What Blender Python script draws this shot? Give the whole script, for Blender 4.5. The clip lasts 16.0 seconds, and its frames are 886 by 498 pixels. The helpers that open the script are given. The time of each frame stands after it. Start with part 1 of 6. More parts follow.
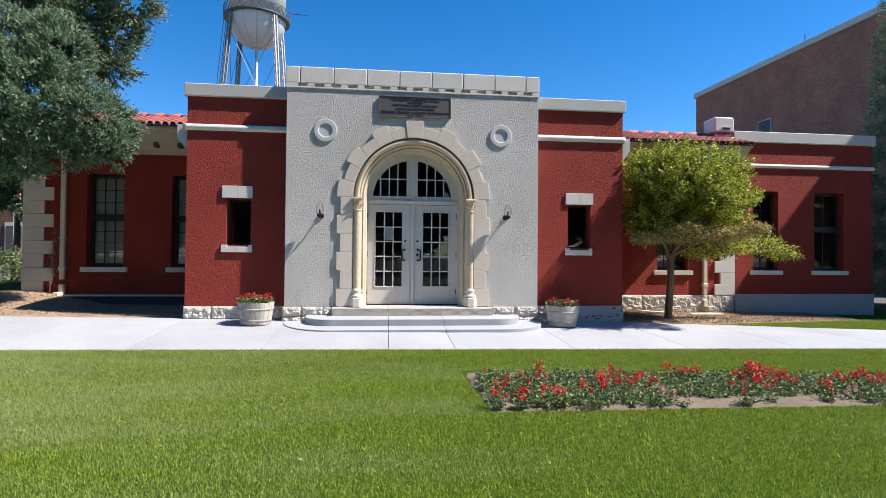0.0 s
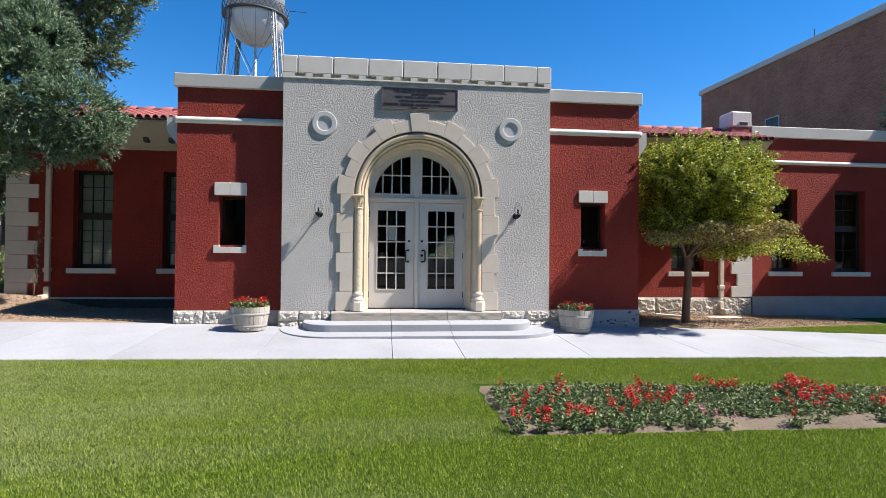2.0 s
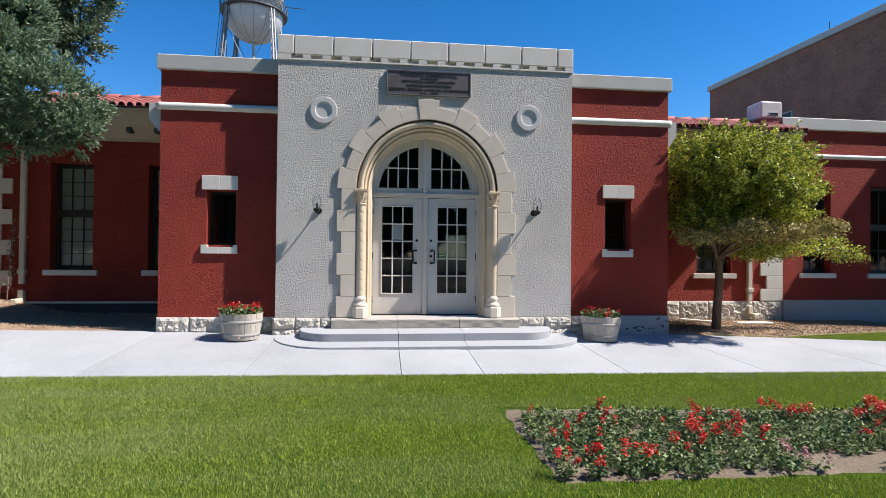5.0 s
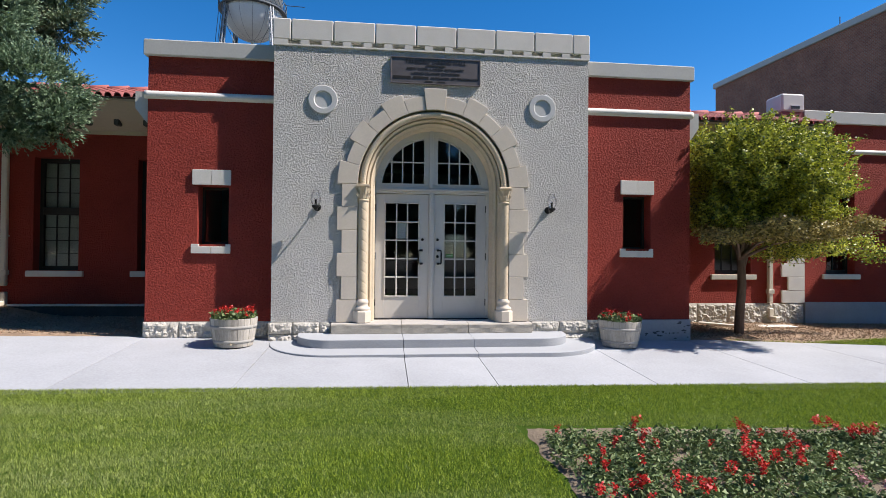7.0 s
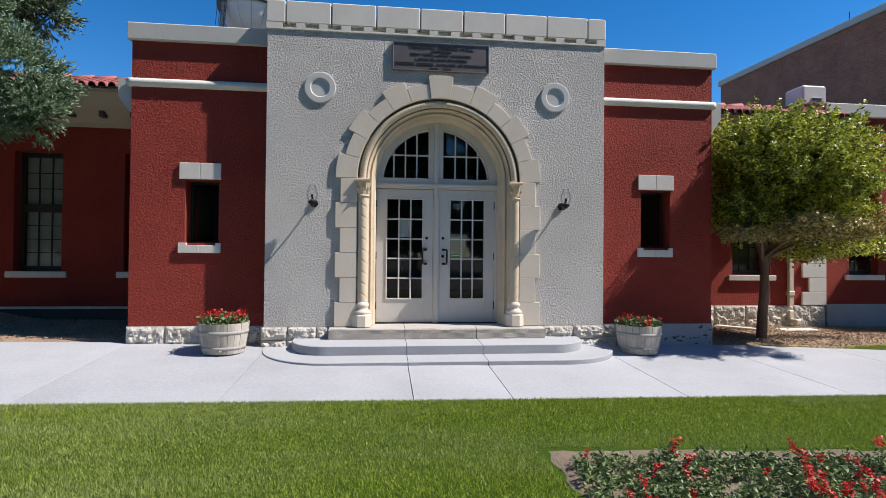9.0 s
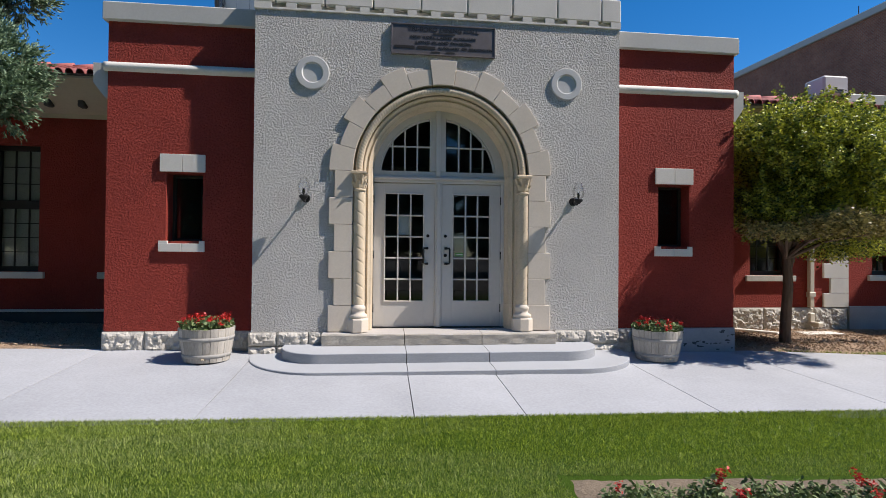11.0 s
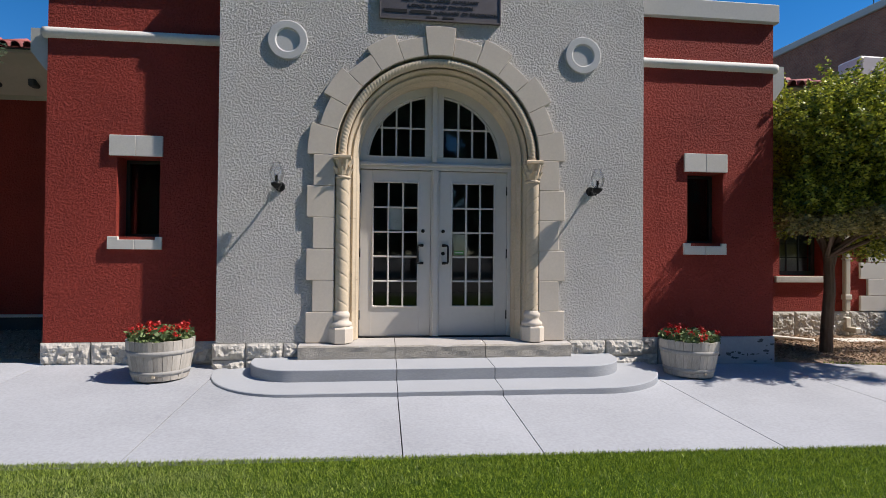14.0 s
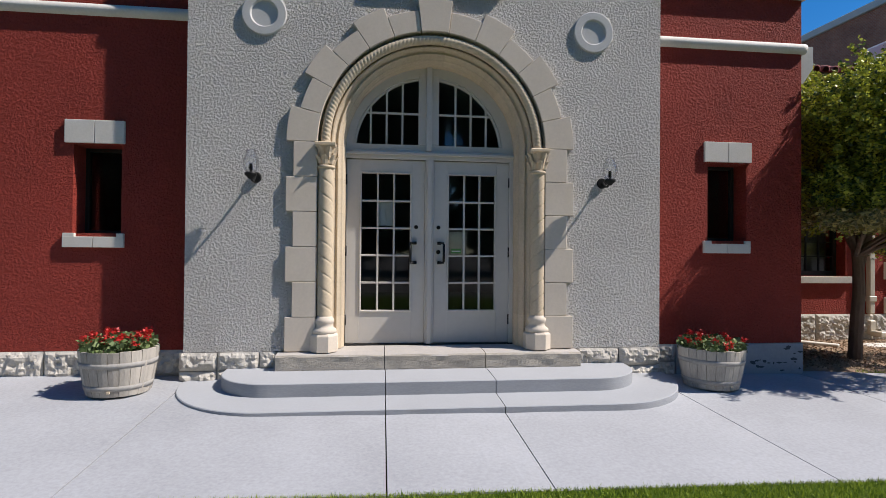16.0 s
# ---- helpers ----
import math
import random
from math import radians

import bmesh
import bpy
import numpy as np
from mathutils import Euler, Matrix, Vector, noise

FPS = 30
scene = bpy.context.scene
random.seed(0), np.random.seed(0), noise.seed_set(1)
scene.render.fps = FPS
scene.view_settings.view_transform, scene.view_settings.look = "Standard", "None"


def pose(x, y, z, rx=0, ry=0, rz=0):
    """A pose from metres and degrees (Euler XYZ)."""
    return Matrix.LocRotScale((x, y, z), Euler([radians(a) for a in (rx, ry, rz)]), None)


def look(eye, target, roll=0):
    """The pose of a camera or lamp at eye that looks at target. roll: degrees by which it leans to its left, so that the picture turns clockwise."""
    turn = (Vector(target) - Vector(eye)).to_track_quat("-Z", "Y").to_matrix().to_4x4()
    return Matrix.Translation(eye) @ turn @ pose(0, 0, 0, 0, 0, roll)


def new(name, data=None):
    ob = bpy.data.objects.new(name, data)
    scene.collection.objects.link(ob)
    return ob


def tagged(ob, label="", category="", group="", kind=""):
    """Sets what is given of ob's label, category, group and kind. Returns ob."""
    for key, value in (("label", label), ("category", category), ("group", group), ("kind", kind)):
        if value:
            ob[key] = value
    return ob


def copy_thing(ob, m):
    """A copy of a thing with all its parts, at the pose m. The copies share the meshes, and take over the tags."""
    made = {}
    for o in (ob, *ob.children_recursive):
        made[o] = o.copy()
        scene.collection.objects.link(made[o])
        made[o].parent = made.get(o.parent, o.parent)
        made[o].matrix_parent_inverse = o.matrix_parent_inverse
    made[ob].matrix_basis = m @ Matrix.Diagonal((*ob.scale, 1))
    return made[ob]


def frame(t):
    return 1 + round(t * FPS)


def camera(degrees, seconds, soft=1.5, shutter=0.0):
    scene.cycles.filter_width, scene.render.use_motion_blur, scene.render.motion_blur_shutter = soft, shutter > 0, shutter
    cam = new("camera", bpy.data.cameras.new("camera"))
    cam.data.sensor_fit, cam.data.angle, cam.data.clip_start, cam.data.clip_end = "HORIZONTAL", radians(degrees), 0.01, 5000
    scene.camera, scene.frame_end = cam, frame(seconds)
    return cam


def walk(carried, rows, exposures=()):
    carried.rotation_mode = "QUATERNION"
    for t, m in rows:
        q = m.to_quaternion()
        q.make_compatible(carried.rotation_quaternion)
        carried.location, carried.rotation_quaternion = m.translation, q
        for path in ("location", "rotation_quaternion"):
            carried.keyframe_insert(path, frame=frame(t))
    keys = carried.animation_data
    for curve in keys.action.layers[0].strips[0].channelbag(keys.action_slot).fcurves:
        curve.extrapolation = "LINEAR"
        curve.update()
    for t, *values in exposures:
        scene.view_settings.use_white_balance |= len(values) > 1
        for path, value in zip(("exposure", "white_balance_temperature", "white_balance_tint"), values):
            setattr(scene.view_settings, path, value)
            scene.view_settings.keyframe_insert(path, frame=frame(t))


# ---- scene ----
cam = camera(80.1, 16.0, 0.75)
PATH = [
    (0, (-0.5546, -11.0679, 1.3633), (-0.3408, -9.0796, 1.3949), 0.495),
    (0.5, (-0.5711, -10.9040, 1.3749), (-0.3567, -8.9157, 1.4054), 0.498),
    (1, (-0.5873, -10.7413, 1.3852), (-0.3724, -8.7531, 1.4149), 0.502),
    (1.5, (-0.6038, -10.5784, 1.3943), (-0.3884, -8.5903, 1.4231), 0.505),
    (2, (-0.6209, -10.4146, 1.4021), (-0.4049, -8.4265, 1.4303), 0.508),
    (2.5, (-0.6387, -10.2495, 1.4088), (-0.4222, -8.2615, 1.4365), 0.510),
    (3, (-0.6572, -10.0834, 1.4144), (-0.4402, -8.0954, 1.4416), 0.512),
    (3.5, (-0.6763, -9.9167, 1.4190), (-0.4588, -7.9287, 1.4459), 0.515),
    (4, (-0.6958, -9.7499, 1.4227), (-0.4778, -7.7620, 1.4492), 0.516),
    (6.5, (-0.7888, -8.9361, 1.4289), (-0.5685, -6.9485, 1.4548), 0.522),
    (7, (-0.8036, -8.7799, 1.4281), (-0.5829, -6.7923, 1.4540), 0.522),
    (7.5, (-0.8161, -8.6258, 1.4268), (-0.5950, -6.6382, 1.4528), 0.522),
    (8, (-0.8260, -8.4734, 1.4251), (-0.6044, -6.4859, 1.4511), 0.522),
    (8.5, (-0.8328, -8.3221, 1.4229), (-0.6108, -6.3346, 1.4490), 0.521),
    (9, (-0.8363, -8.1709, 1.4204), (-0.6139, -6.1835, 1.4465), 0.520),
    (11.5, (-0.7963, -7.3844, 1.4050), (-0.5717, -5.3972, 1.4310), 0.513),
    (12, (-0.7767, -7.2149, 1.4017), (-0.5516, -5.2278, 1.4276), 0.510),
    (12.5, (-0.7535, -7.0405, 1.3985), (-0.5280, -5.0534, 1.4243), 0.508),
    (13, (-0.7272, -6.8618, 1.3955), (-0.5012, -4.8748, 1.4210), 0.505),
    (13.5, (-0.6984, -6.6800, 1.3927), (-0.4719, -4.6930, 1.4179), 0.502),
    (14, (-0.6676, -6.4974, 1.3902), (-0.4407, -4.5104, 1.4149), 0.499),
    (14.5, (-0.6358, -6.3172, 1.3880), (-0.4084, -4.3303, 1.4122), 0.495),
    (15, (-0.6038, -6.1441, 1.3862), (-0.3759, -4.1573, 1.4098), 0.491),
    (15.5, (-0.5728, -5.9842, 1.3849), (-0.3443, -3.9974, 1.4078), 0.487),
    (16, (-0.5440, -5.8452, 1.3840), (-0.3150, -3.8585, 1.4061), 0.483),
]
walk(cam, [(t, look(eye, target, roll)) for t, eye, target, roll in PATH],
     [(0, 0.84, 6800, 13), (3.5, 0.74, 6800, 13), (7, 0.60, 6800, 13), (9, 0.49, 6800, 13), (12.5, 0.30, 6800, 13), (16, 0.23, 6800, 13)])

# world, sun and exposure
SUN_WAY = Vector((4.0, -1.0, 4.95)).normalized()
world = bpy.data.worlds.new("sky")
scene.world = world
world.use_nodes = True
wn = world.node_tree.nodes
sky = wn.new("ShaderNodeTexSky")
sky.sky_type, sky.sun_disc = "NISHITA", False
sky.sun_elevation = math.asin(SUN_WAY.z)
sky.sun_rotation = math.atan2(SUN_WAY.x, SUN_WAY.y)
sky.altitude, sky.air_density, sky.dust_density, sky.ozone_density = 1500, 1.0, 0.0, 3.0
wn["Background"].inputs["Strength"].default_value = 0.116
deep = wn.new("ShaderNodeHueSaturation")
deep.inputs["Saturation"].default_value, deep.inputs["Hue"].default_value = 1.38, 0.5025
world.node_tree.links.new(sky.outputs[0], deep.inputs["Color"])
world.node_tree.links.new(deep.outputs[0], wn["Background"].inputs[0])
sun = new("sun", bpy.data.lights.new("sun", "SUN"))
sun.data.energy, sun.data.angle, sun.data.color = 5.0, radians(0.53), (1.0, 0.965, 0.915)
sun.matrix_world = look((40, -14, 44), (40 - SUN_WAY.x, -14 - SUN_WAY.y, 44 - SUN_WAY.z))


# ---- materials ----
def nodes_of(name):
    m = bpy.data.materials.new(name)
    m.use_nodes = True
    return m, m.node_tree.nodes, m.node_tree.links, m.node_tree.nodes["Principled BSDF"]


def noise_node(n, l, scale, detail=4, rough=0.55, vec=None):
    t = n.new("ShaderNodeTexNoise")
    t.inputs["Scale"].default_value, t.inputs["Detail"].default_value, t.inputs["Roughness"].default_value = scale, detail, rough
    if vec is None:
        vec = n.new("ShaderNodeNewGeometry").outputs["Position"]
    l.new(vec, t.inputs["Vector"])
    return t.outputs["Fac"]


def mathn(n, l, op, a, b):
    m = n.new("ShaderNodeMath")
    m.operation = op
    for i, v in enumerate((a, b)):
        if isinstance(v, (int, float)):
            m.inputs[i].default_value = v
        else:
            l.new(v, m.inputs[i])
    return m.outputs[0]


def ramp(n, l, fac, stops):
    r = n.new("ShaderNodeValToRGB")
    while len(r.color_ramp.elements) < len(stops):
        r.color_ramp.elements.new(0.5)
    for e, (p, c) in zip(r.color_ramp.elements, stops):
        e.position, e.color = p, (*c, 1)
    l.new(fac, r.inputs[0])
    return r.outputs[0]


def shade(c, k):
    return tuple(min(1.0, v * k) for v in c)


def surface(name, col, rough=0.8, metal=0.0, var=0.18, big=0.8, fine=25.0, bump=0.3, grain=60.0, depth=0.01, spec=0.4, other=None, rnd=0.0, stretch=None):
    """A surface whose colour varies at a large and a small scale, with a fine relief."""
    m, n, l, b = nodes_of(name)
    pos = n.new("ShaderNodeNewGeometry").outputs["Position"]
    if stretch:
        mp = n.new("ShaderNodeMapping")
        mp.inputs["Scale"].default_value = stretch
        l.new(pos, mp.inputs[0])
        pos = mp.outputs[0]
    f = mathn(n, l, "MULTIPLY_ADD", noise_node(n, l, big, 5, 0.6, pos), 0.55)
    f.node.inputs[2].default_value = 0.0
    g = mathn(n, l, "MULTIPLY", noise_node(n, l, fine, 6, 0.6, pos), 0.45)
    f = mathn(n, l, "ADD", f, g)
    if rnd:
        oi = n.new("ShaderNodeObjectInfo").outputs["Random"]
        f = mathn(n, l, "ADD", f, mathn(n, l, "MULTIPLY", mathn(n, l, "SUBTRACT", oi, 0.5), rnd))
    c = ramp(n, l, f, ((0.28, shade(col, 1 - var)), (0.5, col), (0.72, other or shade(col, 1 + var))))
    l.new(c, b.inputs["Base Color"])
    b.inputs["Roughness"].default_value, b.inputs["Metallic"].default_value = rough, metal
    b.inputs["Specular IOR Level"].default_value = spec
    if bump:
        bn = n.new("ShaderNodeBump")
        bn.inputs["Strength"].default_value, bn.inputs["Distance"].default_value = bump, depth
        l.new(noise_node(n, l, grain, 5, 0.6, pos), bn.inputs["Height"])
        l.new(bn.outputs[0], b.inputs["Normal"])
    return m


def stucco(name, col, depth, cell=30.0, dirt=0.1):
    """Dashed render: soft lumps a few centimetres wide with a finer grain on them."""
    m, n, l, b = nodes_of(name)
    pos = n.new("ShaderNodeNewGeometry").outputs["Position"]
    blobs = n.new("ShaderNodeTexNoise")
    blobs.inputs["Scale"].default_value, blobs.inputs["Detail"].default_value = cell, 3.0
    blobs.inputs["Roughness"].default_value, blobs.inputs["Distortion"].default_value = 0.62, 0.12
    l.new(pos, blobs.inputs["Vector"])
    lump = n.new("ShaderNodeMapRange")
    lump.interpolation_type = "SMOOTHSTEP"
    lump.inputs["From Min"].default_value, lump.inputs["From Max"].default_value = 0.40, 0.62
    l.new(blobs.outputs[0], lump.inputs[0])
    fine = noise_node(n, l, cell * 2.6, 4, 0.6, pos)
    patch = mathn(n, l, "ADD", mathn(n, l, "MULTIPLY", noise_node(n, l, 2.2, 4, 0.6, pos), 1.1), 0.45)
    h = mathn(n, l, "MULTIPLY", mathn(n, l, "ADD", mathn(n, l, "MULTIPLY", lump.outputs[0], 0.75), mathn(n, l, "MULTIPLY", fine, 0.45)), patch)
    bn = n.new("ShaderNodeBump")
    bn.inputs["Strength"].default_value, bn.inputs["Distance"].default_value = 1.0, depth
    l.new(h, bn.inputs["Height"])
    l.new(bn.outputs[0], b.inputs["Normal"])
    f = mathn(n, l, "ADD", mathn(n, l, "MULTIPLY", noise_node(n, l, 0.7, 6, 0.65, pos), 0.6), mathn(n, l, "MULTIPLY", noise_node(n, l, 40, 4, 0.6, pos), 0.4))
    l.new(ramp(n, l, f, ((0.3, shade(col, 1 - dirt * 1.6)), (0.5, col), (0.7, shade(col, 1 + dirt)))), b.inputs["Base Color"])
    b.inputs["Roughness"].default_value, b.inputs["Specular IOR Level"].default_value = 0.85, 0.25
    return m


def brickwork(name, axis, brick, brick2, mortar):
    """Courses of brick on a far wall that runs along the given axis."""
    m, n, l, b = nodes_of(name)
    sep = n.new("ShaderNodeSeparateXYZ")
    l.new(n.new("ShaderNodeNewGeometry").outputs["Position"], sep.inputs[0])
    cmb = n.new("ShaderNodeCombineXYZ")
    l.new(sep.outputs[axis], cmb.inputs[0])
    l.new(sep.outputs["Z"], cmb.inputs[1])
    t = n.new("ShaderNodeTexBrick")
    t.inputs["Scale"].default_value = 1.0
    t.inputs["Brick Width"].default_value, t.inputs["Row Height"].default_value, t.inputs["Mortar Size"].default_value = 0.21, 0.075, 0.006
    t.inputs["Color1"].default_value, t.inputs["Color2"].default_value, t.inputs["Mortar"].default_value = (*brick, 1), (*brick2, 1), (*mortar, 1)
    l.new(cmb.outputs[0], t.inputs["Vector"])
    mix = n.new("ShaderNodeMixRGB")
    mix.blend_type, mix.inputs[0].default_value = "MULTIPLY", 1.0
    l.new(t.outputs["Color"], mix.inputs[1])
    l.new(ramp(n, l, noise_node(n, l, 0.9, 6), ((0.3, (0.75, 0.75, 0.75)), (0.7, (1.1, 1.1, 1.1)))), mix.inputs[2])
    l.new(mix.outputs[0], b.inputs["Base Color"])
    bn = n.new("ShaderNodeBump")
    bn.inputs["Strength"].default_value, bn.inputs["Distance"].default_value, bn.invert = 0.6, 0.01, True
    l.new(t.outputs["Fac"], bn.inputs["Height"])
    l.new(bn.outputs[0], b.inputs["Normal"])
    b.inputs["Roughness"].default_value = 0.9
    return m


def leafy(name, dark, light, rough=0.5, trans=0.35, share=0.45, stretch=(1.3, 1.3, 1.3)):
    """Leaves: every leaf its own tone, some light through them."""
    m, n, l, b = nodes_of(name)
    geo = n.new("ShaderNodeNewGeometry")
    mp = n.new("ShaderNodeMapping")
    mp.inputs["Scale"].default_value = stretch
    l.new(geo.outputs["Position"], mp.inputs[0])
    f = mathn(n, l, "ADD", mathn(n, l, "MULTIPLY", geo.outputs["Random Per Island"], 1 - share), mathn(n, l, "MULTIPLY", noise_node(n, l, 1.0, 4, 0.6, mp.outputs[0]), share))
    c = ramp(n, l, f, ((0.2, dark), (0.8, light)))
    l.new(c, b.inputs["Base Color"])
    b.inputs["Roughness"].default_value, b.inputs["Specular IOR Level"].default_value = rough, 0.5
    tr = n.new("ShaderNodeBsdfTranslucent")
    l.new(c, tr.inputs["Color"])
    mix = n.new("ShaderNodeMixShader")
    mix.inputs[0].default_value = trans
    l.new(b.outputs[0], mix.inputs[1])
    l.new(tr.outputs[0], mix.inputs[2])
    l.new(mix.outputs[0], n["Material Output"].inputs["Surface"])
    return m


def pane_glass(name, tint=(0.9, 0.95, 0.95), rough=0.02):
    m, n, l, b = nodes_of(name)
    b.inputs["Base Color"].default_value = (*tint, 1)
    b.inputs["Transmission Weight"].default_value, b.inputs["Roughness"].default_value, b.inputs["IOR"].default_value = 1.0, rough, 1.45
    bn = n.new("ShaderNodeBump")
    bn.inputs["Strength"].default_value, bn.inputs["Distance"].default_value = 0.05, 0.004
    l.new(noise_node(n, l, 3.0, 2), bn.inputs["Height"])
    l.new(bn.outputs[0], b.inputs["Normal"])
    return m


RED = stucco("red stucco", (0.37, 0.052, 0.036), 0.027, 36, 0.2)
GRAY = stucco("gray stucco", (0.76, 0.735, 0.695), 0.036, 36, 0.1)
LIME = surface("limestone", (0.64, 0.56, 0.47), 0.85, var=0.1, big=1.5, fine=40, bump=0.25, grain=90, depth=0.004, rnd=0.12)
# Limestone made darker and yellower: the doorway's warm shade put into the colour.
MOULD = surface("cream carved stone toned for shade", (0.58, 0.475, 0.345), 0.85, var=0.16, big=2.5, fine=40, bump=0.3, grain=80, depth=0.004, rnd=0.15)
CAST = surface("cast stone", (0.68, 0.64, 0.585), 0.85, var=0.12, big=2, fine=60, bump=0.3, grain=120, depth=0.003, rnd=0.1)
CAPM = surface("pale coping paint", (0.50, 0.49, 0.46), 0.7, var=0.1, big=1.2, fine=30, bump=0.15, grain=60, depth=0.004)
WHITE = surface("white band paint", (0.70, 0.67, 0.62), 0.7, var=0.12, big=3, fine=40, bump=0.5, grain=45, depth=0.006)
ROCK = surface("rock faced stone", (0.52, 0.49, 0.44), 0.9, var=0.22, big=6, fine=45, bump=0.7, grain=40, depth=0.012, rnd=0.2)
BASEC = surface("bluish concrete base", (0.34, 0.35, 0.37), 0.9, var=0.14, big=3, fine=30, bump=0.4, grain=50, depth=0.006)
CONC = surface("pavement concrete", (0.362, 0.372, 0.395), 0.9, var=0.24, big=0.55, fine=35, bump=0.25, grain=150, depth=0.002, rnd=0.08)
# Riser concrete: the treads' tone darkened for shade, with stains.
RISER = surface("shaded stained step riser", (0.325, 0.335, 0.355), 0.9, var=0.2, big=2, fine=40, bump=0.3, grain=90, depth=0.004, stretch=(0.6, 0.6, 3))
# Sill tops: the sunlit paleness is put into the colour.
SILLTOP = surface("pale sunlit sill top", (0.42, 0.395, 0.37), 0.9, var=0.15, big=2, fine=40, bump=0.3, grain=60, depth=0.004)
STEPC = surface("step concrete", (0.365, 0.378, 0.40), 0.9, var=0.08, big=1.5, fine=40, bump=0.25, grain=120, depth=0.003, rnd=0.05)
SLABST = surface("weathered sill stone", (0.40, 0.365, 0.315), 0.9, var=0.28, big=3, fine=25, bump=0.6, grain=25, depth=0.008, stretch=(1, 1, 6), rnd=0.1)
DOORP = surface("off-white door paint", (0.62, 0.59, 0.55), 0.45, var=0.05, big=2, fine=20, bump=0.05, grain=80, depth=0.002)
IRON = surface("black iron", (0.02, 0.02, 0.02), 0.45, 0.6, bump=0.1)
BRONZE = surface("dark bronze plaque", (0.17, 0.15, 0.148), 0.5, 0.55, var=0.2, big=5, fine=60, bump=0.3, grain=150, depth=0.002)
LETTER = surface("raised dark lettering", (0.035, 0.032, 0.03), 0.5, 0.4, bump=0.0)
GLASS = pane_glass("window glass")
CLEAR = pane_glass("clear lamp glass", (1, 1, 1), 0.0)
ct = CLEAR.node_tree
mixc, trc = ct.nodes.new("ShaderNodeMixShader"), ct.nodes.new("ShaderNodeBsdfTransparent")
mixc.inputs[0].default_value = 0.6
ct.links.new(trc.outputs[0], mixc.inputs[1])
ct.links.new(ct.nodes["Principled BSDF"].outputs[0], mixc.inputs[2])
ct.links.new(mixc.outputs[0], ct.nodes["Material Output"].inputs["Surface"])
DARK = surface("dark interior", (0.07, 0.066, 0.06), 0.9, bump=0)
INNER = surface("interior wall", (0.30, 0.285, 0.26), 0.9, bump=0.05)
SASH = surface("dark window sash", (0.018, 0.016, 0.015), 0.5, bump=0.05)
SHADEM = surface("pale window blind", (0.42, 0.44, 0.41), 0.9, var=0.15, big=2, fine=10, bump=0.1)
TILE = surface("red clay tile", (0.32, 0.095, 0.088), 0.75, var=0.3, big=2, fine=20, bump=0.3, grain=40, depth=0.004, rnd=0.35)
CREAM = surface("cream soffit paint", (0.50, 0.44, 0.34), 0.7, var=0.08, big=1.5, fine=20, bump=0.1)
PIPE = surface("cream pipe paint", (0.62, 0.56, 0.46), 0.5, var=0.1, big=4, fine=30, bump=0.1)
BRICKX = brickwork("brown brickwork", "Y", (0.39, 0.16, 0.10), (0.29, 0.11, 0.07), (0.34, 0.25, 0.19))
BRICKY = brickwork("brown brickwork front", "X", (0.17, 0.075, 0.05), (0.12, 0.05, 0.035), (0.20, 0.16, 0.13))
STEEL = surface("silver tank paint", (0.50, 0.50, 0.50), 0.5, 0.0, var=0.14, big=0.4, fine=4, bump=0.05)
STEELD = surface("dark steel", (0.10, 0.11, 0.12), 0.5, 0.4, bump=0.05)
ACM = surface("white cooler sheet metal", (0.62, 0.585, 0.57), 0.5, var=0.06, big=2, fine=15, bump=0.05)
SOIL = surface("bed soil", (0.175, 0.135, 0.095), 0.95, var=0.35, big=3, fine=40, bump=0.9, grain=30, depth=0.02)
MULCH = surface("wood mulch", (0.34, 0.24, 0.165), 0.95, var=0.4, big=2, fine=50, bump=0.9, grain=50, depth=0.02)
CHIP = leafy("mulch chips", (0.20, 0.13, 0.08), (0.48, 0.36, 0.25), 0.9, 0.0)
BARK = surface("bark", (0.17, 0.115, 0.085), 0.95, var=0.4, big=4, fine=25, bump=0.9, grain=18, depth=0.02, stretch=(1, 1, 0.25))
OAK = surface("weathered oak stave", (0.40, 0.365, 0.32), 0.85, var=0.28, big=5, fine=30, bump=0.4, grain=60, depth=0.003, stretch=(4, 4, 0.6), rnd=0.35)
HOOP = surface("dull steel hoop", (0.34, 0.325, 0.305), 0.85, 0.0, var=0.25, big=8, fine=40, bump=0.1)
GRASSM = surface("lawn turf", (0.042, 0.08, 0.008), 0.95, var=0.3, big=0.8, fine=60, bump=0.8, grain=70, depth=0.02, spec=0.1, other=(0.07, 0.11, 0.012))
gm = GRASSM.node_tree
gp = gm.nodes["Principled BSDF"]
turf = gp.inputs["Base Color"].links[0].from_socket
# Past 16 m the ground turns grey, to cut green bounce and reflections.
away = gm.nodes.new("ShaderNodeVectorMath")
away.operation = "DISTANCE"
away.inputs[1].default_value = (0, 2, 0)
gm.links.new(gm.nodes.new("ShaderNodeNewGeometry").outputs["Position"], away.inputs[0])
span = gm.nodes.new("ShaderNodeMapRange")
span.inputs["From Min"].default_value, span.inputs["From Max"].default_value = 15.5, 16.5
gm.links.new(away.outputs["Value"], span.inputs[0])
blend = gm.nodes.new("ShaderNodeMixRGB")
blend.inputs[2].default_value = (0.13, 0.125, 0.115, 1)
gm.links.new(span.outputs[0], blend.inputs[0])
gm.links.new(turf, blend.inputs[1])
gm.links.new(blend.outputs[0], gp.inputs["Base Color"])


